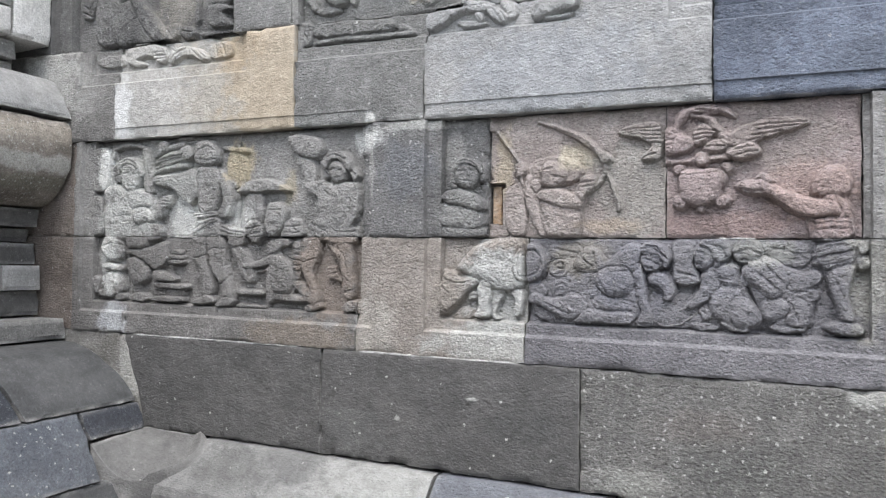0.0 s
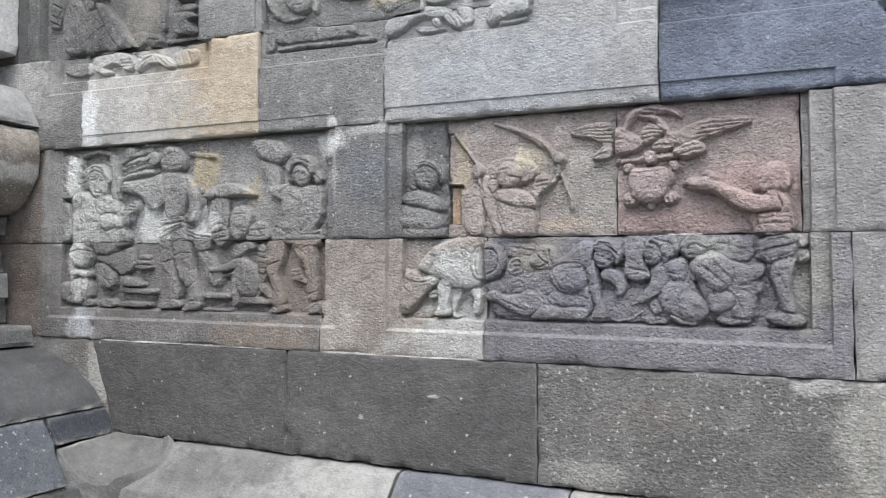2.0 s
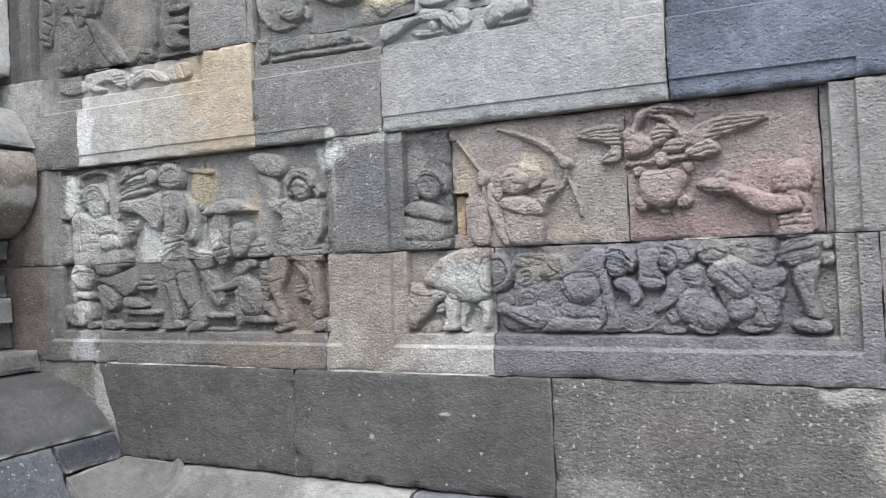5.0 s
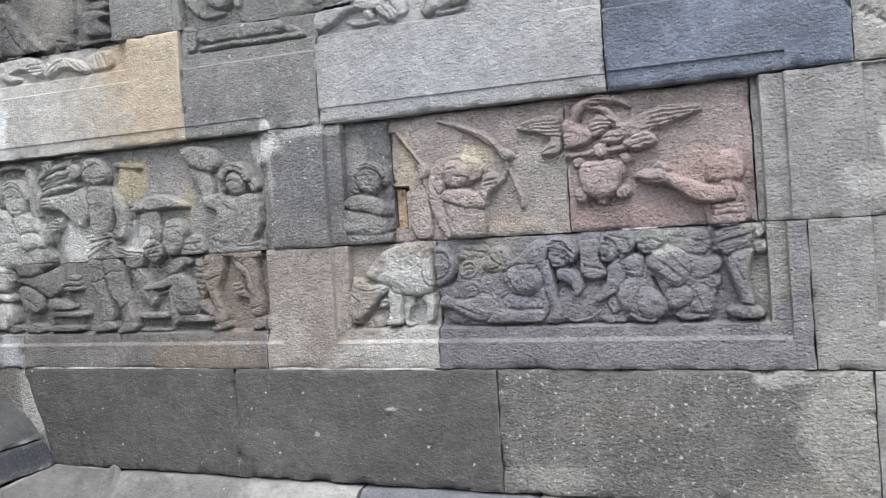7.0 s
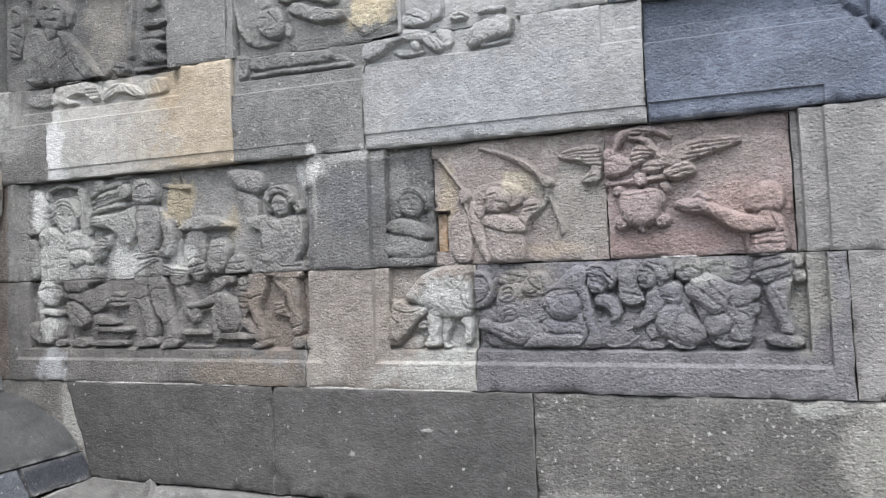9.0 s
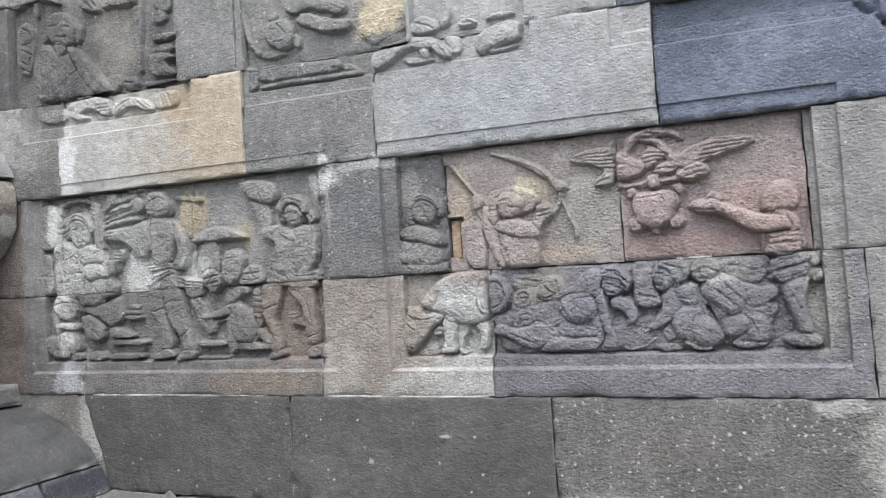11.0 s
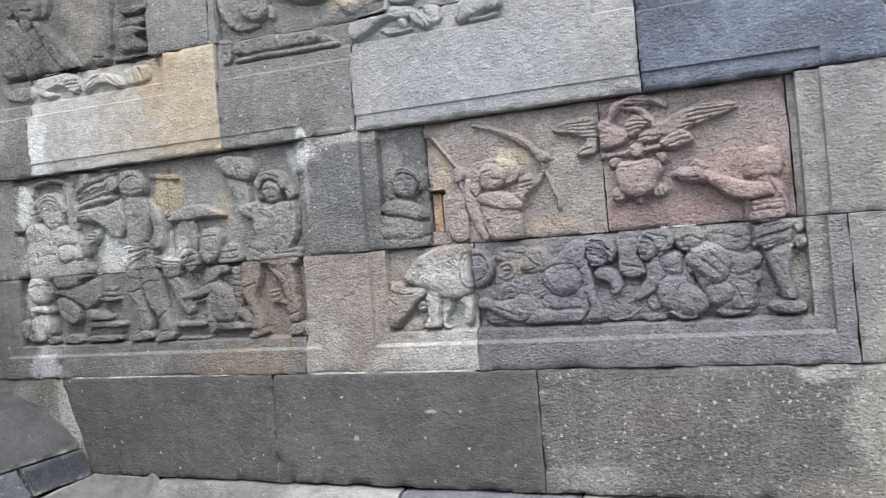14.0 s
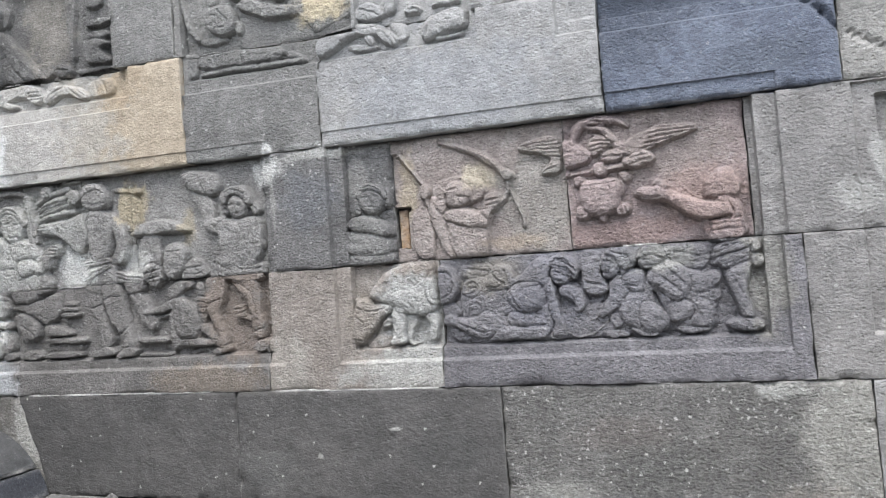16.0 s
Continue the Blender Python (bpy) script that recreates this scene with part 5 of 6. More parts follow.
carving("carved_bird", "bird with a feathered crest and open wings",
    lobe(0.017, 0.006, -0.121, 1.595, -0.098, 1.588, -0.075, 1.604, -0.036, 1.615, 0.018, 1.617, 0.056, 1.606, 0.029, 1.594, -0.009, 1.585, -0.042, 1.575, -0.064, 1.561, -0.098, 1.563, -0.115, 1.574),
    lobe(0.024, 0.016, -0.233, 1.612, -0.210, 1.611, -0.194, 1.595, -0.172, 1.585, -0.170, 1.568, -0.185, 1.558, -0.213, 1.551, -0.232, 1.551),
    lobe(0.020, 0.008, -0.174, 1.599, -0.158, 1.615, -0.132, 1.613, -0.119, 1.600, -0.137, 1.586, -0.153, 1.573, -0.169, 1.569),
    lobe(0.018, 0.008, -0.153, 1.559, -0.137, 1.577, -0.109, 1.580, -0.102, 1.559, -0.132, 1.553),
    lobe(0.026, 0.008, -0.105, 1.551, -0.081, 1.564, -0.053, 1.568, -0.038, 1.551, -0.047, 1.541, -0.075, 1.535, -0.098, 1.542),
    lobe(0.025, 0.006, -0.166, 1.552, -0.145, 1.555, -0.141, 1.530, -0.161, 1.527),
    limb(0.026, -0.2060, 1.6060, 0.0075, -0.2000, 1.6300, 0.0110, -0.1820, 1.6430, 0.0100, -0.1470, 1.6480, 0.0095, -0.1120, 1.6430, 0.0085, -0.0870, 1.6290, 0.0050),
    limb(0.022, -0.1730, 1.6330, 0.0045, -0.1490, 1.6300, 0.0075, -0.1300, 1.6160, 0.0075, -0.1170, 1.5980, 0.0060, -0.1070, 1.5800, 0.0045),
    limb(0.024, -0.2270, 1.5360, 0.0050, -0.1970, 1.5360, 0.0050, -0.1670, 1.5390, 0.0060, -0.1320, 1.5400, 0.0060, -0.0980, 1.5430, 0.0050),
    limb(0.019, -0.2300, 1.5460, 0.0035, -0.2150, 1.5330, 0.0050, -0.1980, 1.5390, 0.0035),
    groove(0.0058, 0.0018, -0.168, 1.647, -0.121, 1.638, -0.093, 1.620),
    groove(0.0058, 0.0018, -0.173, 1.639, -0.133, 1.630, -0.107, 1.602),
    groove(0.0050, 0.0018, -0.161, 1.652, -0.110, 1.647, -0.082, 1.628),
    groove(0.0050, 0.0018, -0.168, 1.601, -0.144, 1.602, -0.123, 1.598),
    groove(0.0050, 0.0018, -0.170, 1.591, -0.151, 1.593, -0.130, 1.592),
    groove(0.0050, 0.0018, -0.169, 1.582, -0.153, 1.583, -0.142, 1.585),
    groove(0.0072, 0.0022, -0.184, 1.629, -0.156, 1.624, -0.137, 1.608),
    groove(0.0050, 0.0018, -0.040, 1.613, 0.025, 1.613),
    groove(0.0050, 0.0018, -0.048, 1.604, 0.053, 1.605),
    groove(0.0050, 0.0018, -0.046, 1.594, 0.038, 1.599),
    groove(0.0050, 0.0018, -0.057, 1.583, 0.002, 1.589),
    groove(0.0050, 0.0018, -0.066, 1.572, -0.033, 1.578),
    groove(0.0043, 0.0018, -0.149, 1.564, -0.109, 1.564),
    groove(0.0043, 0.002, -0.086, 1.556, -0.053, 1.559),
    groove(0.0043, 0.002, -0.084, 1.544, -0.048, 1.549),
    groove(0.0029, 0.002, -0.228, 1.587, -0.211, 1.584))
carving("carved_turtle", "turtle with a broad shell below the bird",
    lobe(0.019, 0.006, -0.214, 1.527, -0.195, 1.530, -0.187, 1.515, -0.205, 1.507),
    lobe(0.019, 0.006, -0.115, 1.526, -0.099, 1.529, -0.091, 1.515, -0.105, 1.504),
    lobe(0.018, 0.006, -0.123, 1.512, -0.107, 1.509, -0.107, 1.481, -0.117, 1.474),
    lobe(0.023, 0.008, -0.209, 1.460, -0.191, 1.464, -0.185, 1.443, -0.196, 1.435, -0.212, 1.441),
    lobe(0.023, 0.008, -0.127, 1.452, -0.109, 1.462, -0.096, 1.452, -0.102, 1.438, -0.125, 1.437),
    lobe(0.016, 0.004, -0.163, 1.442, -0.153, 1.442, -0.153, 1.426, -0.162, 1.429),
    lobe(0.032, 0.022, -0.203, 1.496, -0.193, 1.515, -0.167, 1.516, -0.126, 1.518, -0.117, 1.506, -0.113, 1.482, -0.119, 1.459, -0.132, 1.446, -0.155, 1.440, -0.181, 1.443, -0.194, 1.460),
    groove(0.0043, 0.0016, -0.207, 1.447, -0.207, 1.437),
    groove(0.0043, 0.0016, -0.199, 1.446, -0.199, 1.435),
    groove(0.0043, 0.0016, -0.116, 1.448, -0.113, 1.437),
    groove(0.0043, 0.0016, -0.106, 1.450, -0.103, 1.438),
    groove(0.0036, 0.002, -0.188, 1.505, -0.125, 1.508))
carving("carved_cloth", "tied cloth and broken strip beside the archer",
    lobe(0.016, 0.008, -0.575, 1.548, -0.561, 1.560, -0.549, 1.543, -0.555, 1.525, -0.571, 1.520),
    limb(0.014, -0.5620, 1.5230, 0.0040, -0.5550, 1.4960, 0.0040, -0.5500, 1.4680, 0.0040),
    lobe(0.011, 0.012, -0.600, 1.486, -0.573, 1.506, -0.559, 1.495, -0.549, 1.423, -0.553, 1.382, -0.592, 1.382, -0.603, 1.434),
    limb(0.009, -0.6240, 1.6320, 0.0030, -0.5970, 1.5950, 0.0030, -0.5700, 1.5580, 0.0040))
carving("carved_ape", "ape stretching its arm forward",
    lobe(0.014, 0.010, 0.045, 1.415, 0.068, 1.417, 0.068, 1.372, 0.051, 1.372),
    lobe(0.019, 0.010, 0.098, 1.448, 0.109, 1.454, 0.120, 1.432, 0.125, 1.403, 0.129, 1.373, 0.103, 1.373, 0.107, 1.414),
    lobe(0.027, 0.016, 0.059, 1.410, 0.113, 1.412, 0.118, 1.392, 0.120, 1.363, 0.054, 1.362, 0.062, 1.392),
    lobe(0.028, 0.022, 0.054, 1.471, 0.059, 1.489, 0.076, 1.501, 0.086, 1.512, 0.103, 1.514, 0.117, 1.501, 0.124, 1.477, 0.118, 1.456, 0.102, 1.449, 0.076, 1.449, 0.056, 1.458),
    lobe(0.031, 0.012, -0.085, 1.480, -0.073, 1.490, -0.047, 1.488, -0.035, 1.486, -0.014, 1.476, 0.004, 1.466, 0.031, 1.454, 0.060, 1.445, 0.092, 1.439, 0.103, 1.427, 0.101, 1.415, 0.066, 1.411, 0.029, 1.416, 0.012, 1.427, -0.003, 1.443, -0.019, 1.459, -0.041, 1.461, -0.064, 1.464, -0.080, 1.472),
    lobe(0.027, 0.006, -0.048, 1.496, -0.034, 1.503, -0.018, 1.491, -0.024, 1.482, -0.044, 1.485),
    groove(0.0058, 0.002, -0.077, 1.473, -0.055, 1.466, -0.037, 1.467),
    groove(0.0043, 0.002, 0.062, 1.398, 0.115, 1.400),
    groove(0.0043, 0.002, 0.061, 1.386, 0.117, 1.388),
    groove(0.0058, 0.0025, 0.062, 1.410, 0.101, 1.412),
    groove(0.0043, 0.002, 0.097, 1.446, 0.107, 1.419),
    lobe(0.028, 0.014, 0.072, 1.451, 0.102, 1.452, 0.119, 1.432, 0.120, 1.409, 0.064, 1.410))
carving("carved_ape", "hips, sash, leg and foot of the standing ape",
    lobe(0.023, 0.014, 0.059, 1.356, 0.127, 1.372, 0.130, 1.337, 0.125, 1.315, 0.102, 1.305, 0.076, 1.307, 0.060, 1.323),
    lobe(0.019, 0.008, 0.129, 1.359, 0.149, 1.361, 0.153, 1.340, 0.137, 1.336),
    lobe(0.019, 0.008, 0.132, 1.327, 0.152, 1.330, 0.155, 1.311, 0.137, 1.305),
    limb(0.027, 0.0570, 1.3350, 0.0030, 0.0860, 1.3410, 0.0045, 0.1300, 1.3520, 0.0045),
    limb(0.027, 0.0610, 1.3180, 0.0055, 0.0910, 1.3250, 0.0055, 0.1330, 1.3380, 0.0040),
    lobe(0.027, 0.014, 0.080, 1.303, 0.102, 1.311, 0.129, 1.315, 0.128, 1.297, 0.120, 1.276, 0.115, 1.253, 0.125, 1.221, 0.128, 1.204, 0.107, 1.203, 0.101, 1.226, 0.091, 1.248, 0.083, 1.275),
    lobe(0.027, 0.009, 0.073, 1.190, 0.086, 1.201, 0.117, 1.202, 0.140, 1.195, 0.143, 1.184, 0.122, 1.178, 0.092, 1.181),
    groove(0.0043, 0.0018, 0.062, 1.329, 0.127, 1.346),
    groove(0.0043, 0.0018, 0.072, 1.350, 0.107, 1.357),
    groove(0.0036, 0.002, 0.097, 1.281, 0.109, 1.254),
    groove(0.0036, 0.0016, 0.078, 1.189, 0.093, 1.186))
carving("carved_bull", "bull lowering its horned head, stained white",
    lobe(0.012, 0.012, -0.744, 1.179, -0.719, 1.202, -0.684, 1.204, -0.682, 1.178, -0.719, 1.175),
    lobe(0.016, 0.006, -0.630, 1.254, -0.610, 1.255, -0.605, 1.230, -0.619, 1.214, -0.625, 1.189, -0.609, 1.181, -0.631, 1.179),
    lobe(0.031, 0.030, -0.726, 1.300, -0.706, 1.329, -0.683, 1.352, -0.653, 1.362, -0.601, 1.378, -0.553, 1.378, -0.551, 1.258, -0.585, 1.249, -0.629, 1.254, -0.651, 1.262, -0.667, 1.280, -0.697, 1.285),
    lobe(0.026, 0.014, -0.762, 1.287, -0.744, 1.294, -0.721, 1.280, -0.687, 1.281, -0.665, 1.288, -0.665, 1.261, -0.686, 1.253, -0.704, 1.238, -0.720, 1.219, -0.741, 1.202, -0.763, 1.191, -0.776, 1.203, -0.775, 1.238, -0.768, 1.266),
    lobe(0.019, 0.005, -0.695, 1.236, -0.681, 1.245, -0.666, 1.240, -0.674, 1.227, -0.692, 1.225),
    lobe(0.028, 0.009, -0.667, 1.271, -0.632, 1.268, -0.632, 1.235, -0.640, 1.208, -0.638, 1.183, -0.677, 1.181, -0.664, 1.207),
    lobe(0.021, 0.006, -0.572, 1.251, -0.551, 1.246, -0.554, 1.212, -0.561, 1.190, -0.578, 1.189, -0.570, 1.224, -0.583, 1.244),
    lobe(0.033, 0.006, -0.553, 1.353, -0.567, 1.338, -0.575, 1.310, -0.571, 1.288, -0.559, 1.273, -0.552, 1.271),
    limb(0.031, -0.7650, 1.2930, 0.0035, -0.7520, 1.2800, 0.0050, -0.7200, 1.2700, 0.0055, -0.6840, 1.2770, 0.0055),
    lobe(0.023, 0.006, -0.779, 1.203, -0.751, 1.209, -0.744, 1.193, -0.760, 1.186, -0.776, 1.189),
    groove(0.0058, 0.002, -0.761, 1.253, -0.745, 1.240),
    groove(0.0050, 0.002, -0.776, 1.200, -0.751, 1.196),
    groove(0.0050, 0.0025, -0.713, 1.224, -0.686, 1.250, -0.665, 1.259),
    groove(0.0043, 0.002, -0.691, 1.233, -0.671, 1.235),
    groove(0.0036, 0.003, -0.672, 1.329, -0.684, 1.294),
    groove(0.0036, 0.0018, -0.553, 1.341, -0.561, 1.330, -0.565, 1.306, -0.560, 1.285, -0.552, 1.280))
carving("carved_coil", "large disc-shaped coil beside the fallen figures",
    lobe(0.024, 0.008, -0.546, 1.357, -0.529, 1.361, -0.507, 1.348, -0.496, 1.320, -0.500, 1.294, -0.515, 1.276, -0.536, 1.270, -0.544, 1.271),
    lobe(0.016, 0.010, -0.542, 1.265, -0.510, 1.268, -0.491, 1.253, -0.496, 1.237, -0.538, 1.246),
    groove(0.0058, 0.002, -0.545, 1.346, -0.525, 1.346, -0.511, 1.331, -0.508, 1.310, -0.516, 1.291, -0.539, 1.283))
# Low uneven relief ground, added to fill between the figures.
carving("carved_infill", "rough uneven stone between the crowded figures",
    lobe(0.008, 0.012, -0.492, 1.357, -0.418, 1.354, -0.410, 1.332, -0.445, 1.324, -0.486, 1.326),
    lobe(0.008, 0.012, -0.214, 1.363, -0.169, 1.363, -0.169, 1.343, -0.211, 1.336),
    lobe(0.006, 0.015, -0.041, 1.358, 0.055, 1.361, 0.051, 1.314, 0.003, 1.310, -0.024, 1.333),
    lobe(0.011, 0.02, -0.530, 1.265, -0.444, 1.286, -0.377, 1.244, -0.287, 1.240, -0.213, 1.249, -0.142, 1.245, -0.052, 1.231, 0.056, 1.213, 0.056, 1.190, -0.165, 1.179, -0.416, 1.176, -0.526, 1.180),
    lobe(0.009, 0.012, -0.262, 1.223, -0.213, 1.231, -0.163, 1.227, -0.163, 1.191, -0.237, 1.178, -0.274, 1.203),
    lobe(0.011, 0.010, -0.527, 1.213, -0.485, 1.206, -0.460, 1.187, -0.515, 1.182),
    groove(0.0043, 0.003, -0.472, 1.349, -0.426, 1.339),
    groove(0.0036, 0.003, -0.019, 1.349, 0.034, 1.336))
carving("carved_figure", "fallen figure with a small round face",
    lobe(0.016, 0.02, -0.491, 1.318, -0.378, 1.332, -0.364, 1.244, -0.410, 1.198, -0.499, 1.229),
    lobe(0.019, 0.008, -0.488, 1.304, -0.482, 1.318, -0.464, 1.325, -0.446, 1.316, -0.443, 1.299, -0.455, 1.285, -0.474, 1.284, -0.486, 1.292),
    lobe(0.018, 0.008, -0.486, 1.253, -0.477, 1.273, -0.458, 1.278, -0.437, 1.267, -0.440, 1.242, -0.457, 1.229, -0.475, 1.234),
    lobe(0.026, 0.012, -0.541, 1.228, -0.534, 1.245, -0.516, 1.247, -0.496, 1.235, -0.463, 1.234, -0.430, 1.250, -0.409, 1.236, -0.395, 1.218, -0.408, 1.198, -0.430, 1.186, -0.450, 1.186, -0.485, 1.203, -0.513, 1.218, -0.530, 1.222),
    lobe(0.022, 0.014, -0.433, 1.285, -0.411, 1.292, -0.384, 1.294, -0.375, 1.275, -0.371, 1.256, -0.384, 1.242, -0.403, 1.231, -0.423, 1.234, -0.444, 1.247, -0.437, 1.267),
    lobe(0.026, 0.012, -0.432, 1.304, -0.423, 1.330, -0.411, 1.347, -0.394, 1.351, -0.377, 1.342, -0.363, 1.326, -0.357, 1.309, -0.371, 1.295, -0.391, 1.292, -0.411, 1.296),
    groove(0.0043, 0.0018, -0.477, 1.297, -0.475, 1.313, -0.461, 1.317, -0.451, 1.308, -0.455, 1.294, -0.469, 1.292),
    groove(0.0043, 0.0018, -0.469, 1.304, -0.458, 1.304),
    groove(0.0043, 0.0018, -0.477, 1.243, -0.474, 1.264, -0.458, 1.269, -0.447, 1.259, -0.449, 1.241, -0.466, 1.238),
    groove(0.0050, 0.002, -0.466, 1.254, -0.455, 1.254),
    groove(0.0058, 0.002, -0.428, 1.303, -0.404, 1.301, -0.386, 1.309),
    groove(0.0050, 0.002, -0.415, 1.334, -0.399, 1.316, -0.383, 1.309),
    groove(0.0043, 0.002, -0.384, 1.339, -0.375, 1.309),
    groove(0.0058, 0.0025, -0.385, 1.291, -0.375, 1.264, -0.356, 1.249),
    groove(0.0036, 0.002, -0.496, 1.224, -0.443, 1.198))
carving("carved_figure", "crawling figure with a heavy belly",
    lobe(0.022, 0.02, -0.428, 1.290, -0.283, 1.348, -0.279, 1.222, -0.292, 1.185, -0.427, 1.181),
    lobe(0.024, 0.010, -0.383, 1.236, -0.364, 1.244, -0.338, 1.232, -0.306, 1.233, -0.296, 1.222, -0.306, 1.209, -0.338, 1.210, -0.364, 1.213, -0.383, 1.218),
    lobe(0.027, 0.010, -0.432, 1.183, -0.416, 1.198, -0.400, 1.211, -0.377, 1.208, -0.338, 1.207, -0.299, 1.207, -0.292, 1.195, -0.305, 1.182, -0.350, 1.182, -0.403, 1.181),
    lobe(0.029, 0.016, -0.359, 1.308, -0.339, 1.332, -0.320, 1.351, -0.301, 1.359, -0.278, 1.351, -0.280, 1.333, -0.288, 1.307, -0.306, 1.294, -0.338, 1.298),
    lobe(0.027, 0.010, -0.298, 1.310, -0.278, 1.318, -0.274, 1.284, -0.267, 1.259, -0.263, 1.223, -0.254, 1.199, -0.259, 1.184, -0.283, 1.185, -0.283, 1.197, -0.277, 1.210, -0.287, 1.240, -0.292, 1.271),
    lobe(0.033, 0.022, -0.384, 1.286, -0.371, 1.299, -0.345, 1.306, -0.307, 1.307, -0.295, 1.283, -0.296, 1.259, -0.312, 1.244, -0.338, 1.241, -0.357, 1.247, -0.372, 1.259),
    lobe(0.022, 0.006, -0.290, 1.190, -0.274, 1.198, -0.253, 1.193, -0.259, 1.179, -0.287, 1.179),
    groove(0.0043, 0.002, -0.377, 1.294, -0.364, 1.267, -0.351, 1.249),
    groove(0.0043, 0.002, -0.345, 1.295, -0.305, 1.300),
    groove(0.0043, 0.0016, -0.283, 1.185, -0.262, 1.186))
carving("carved_figure", "bowed head with streaming hair and bent arm",
    lobe(0.020, 0.010, -0.216, 1.350, -0.178, 1.355, -0.169, 1.340, -0.172, 1.310, -0.159, 1.292, -0.159, 1.273, -0.189, 1.270, -0.207, 1.276, -0.214, 1.297, -0.208, 1.321),
    lobe(0.026, 0.009, -0.265, 1.285, -0.253, 1.296, -0.232, 1.294, -0.216, 1.280, -0.207, 1.261, -0.214, 1.239, -0.231, 1.235, -0.232, 1.258, -0.244, 1.269, -0.262, 1.273),
    lobe(0.027, 0.014, -0.279, 1.332, -0.273, 1.344, -0.257, 1.347, -0.232, 1.338, -0.226, 1.321, -0.237, 1.308, -0.250, 1.299, -0.269, 1.301, -0.280, 1.314),
    lobe(0.029, 0.008, -0.287, 1.341, -0.278, 1.355, -0.257, 1.361, -0.232, 1.353, -0.219, 1.333, -0.222, 1.312, -0.231, 1.305, -0.232, 1.322, -0.250, 1.334, -0.270, 1.337),
    groove(0.0050, 0.0016, -0.280, 1.348, -0.253, 1.350, -0.228, 1.333),
    groove(0.0050, 0.0016, -0.275, 1.354, -0.246, 1.353, -0.223, 1.326),
    groove(0.0043, 0.0016, -0.268, 1.340, -0.243, 1.333, -0.228, 1.314),
    groove(0.0058, 0.002, -0.270, 1.326, -0.258, 1.323),
    groove(0.0058, 0.002, -0.250, 1.318, -0.240, 1.314),
    groove(0.0043, 0.002, -0.270, 1.308, -0.255, 1.307),
    groove(0.0036, 0.002, -0.204, 1.297, -0.166, 1.289))
carving("carved_reeds", "tangle of reeds on the ground",
    limb(0.019, -0.2770, 1.2100, 0.0030, -0.2560, 1.1930, 0.0045, -0.2310, 1.1790, 0.0040, -0.1950, 1.1870, 0.0040, -0.1650, 1.2100, 0.0035),
    limb(0.018, -0.2570, 1.2210, 0.0030, -0.2250, 1.2100, 0.0035, -0.1940, 1.2180, 0.0035, -0.1660, 1.2290, 0.0035),
    limb(0.018, -0.2500, 1.1990, 0.0020, -0.2180, 1.2080, 0.0030, -0.1890, 1.2020, 0.0030),
    limb(0.016, -0.2250, 1.2240, 0.0025, -0.2370, 1.1870, 0.0025),
    lobe(0.018, 0.008, -0.171, 1.191, -0.130, 1.190, -0.118, 1.179, -0.165, 1.173))
carving("carved_figure", "crouching figure with large rounded thighs",
    lobe(0.022, 0.02, -0.152, 1.308, -0.083, 1.321, -0.065, 1.254, -0.038, 1.195, -0.130, 1.193, -0.145, 1.251),
    lobe(0.019, 0.010, -0.161, 1.215, -0.148, 1.227, -0.132, 1.225, -0.129, 1.204, -0.148, 1.193),
    lobe(0.023, 0.010, -0.154, 1.292, -0.131, 1.299, -0.113, 1.285, -0.120, 1.269, -0.132, 1.246, -0.154, 1.229, -0.177, 1.219, -0.190, 1.227, -0.172, 1.241, -0.160, 1.257, -0.156, 1.274),
    lobe(0.027, 0.014, -0.126, 1.302, -0.114, 1.314, -0.091, 1.317, -0.079, 1.308, -0.082, 1.288, -0.082, 1.274, -0.096, 1.265, -0.110, 1.274, -0.122, 1.287),
    lobe(0.027, 0.020, -0.138, 1.232, -0.125, 1.258, -0.108, 1.267, -0.087, 1.268, -0.075, 1.253, -0.075, 1.224, -0.089, 1.194, -0.108, 1.198, -0.130, 1.204),
    lobe(0.033, 0.024, -0.092, 1.239, -0.074, 1.248, -0.052, 1.237, -0.037, 1.214, -0.039, 1.195, -0.057, 1.183, -0.074, 1.183, -0.091, 1.193, -0.097, 1.217),
    lobe(0.026, 0.006, -0.117, 1.192, -0.108, 1.199, -0.089, 1.192, -0.061, 1.181, -0.067, 1.174, -0.096, 1.177),
    lobe(0.026, 0.014, -0.170, 1.339, -0.164, 1.351, -0.152, 1.356, -0.137, 1.352, -0.124, 1.334, -0.130, 1.317, -0.148, 1.303, -0.164, 1.306, -0.170, 1.322),
    lobe(0.028, 0.008, -0.162, 1.355, -0.143, 1.373, -0.114, 1.373, -0.096, 1.352, -0.098, 1.329, -0.117, 1.320, -0.129, 1.327, -0.132, 1.345, -0.147, 1.354),
    lobe(0.023, 0.006, -0.131, 1.322, -0.120, 1.326, -0.115, 1.313, -0.128, 1.309),
    groove(0.0065, 0.002, -0.161, 1.342, -0.150, 1.340),
    groove(0.0058, 0.002, -0.168, 1.317, -0.154, 1.315),
    groove(0.0036, 0.0016, -0.164, 1.339, -0.167, 1.326),
    groove(0.0036, 0.0016, -0.143, 1.359, -0.113, 1.351, -0.104, 1.332),
    groove(0.0043, 0.002, -0.119, 1.287, -0.097, 1.281),
    groove(0.0043, 0.002, -0.108, 1.195, -0.078, 1.179))
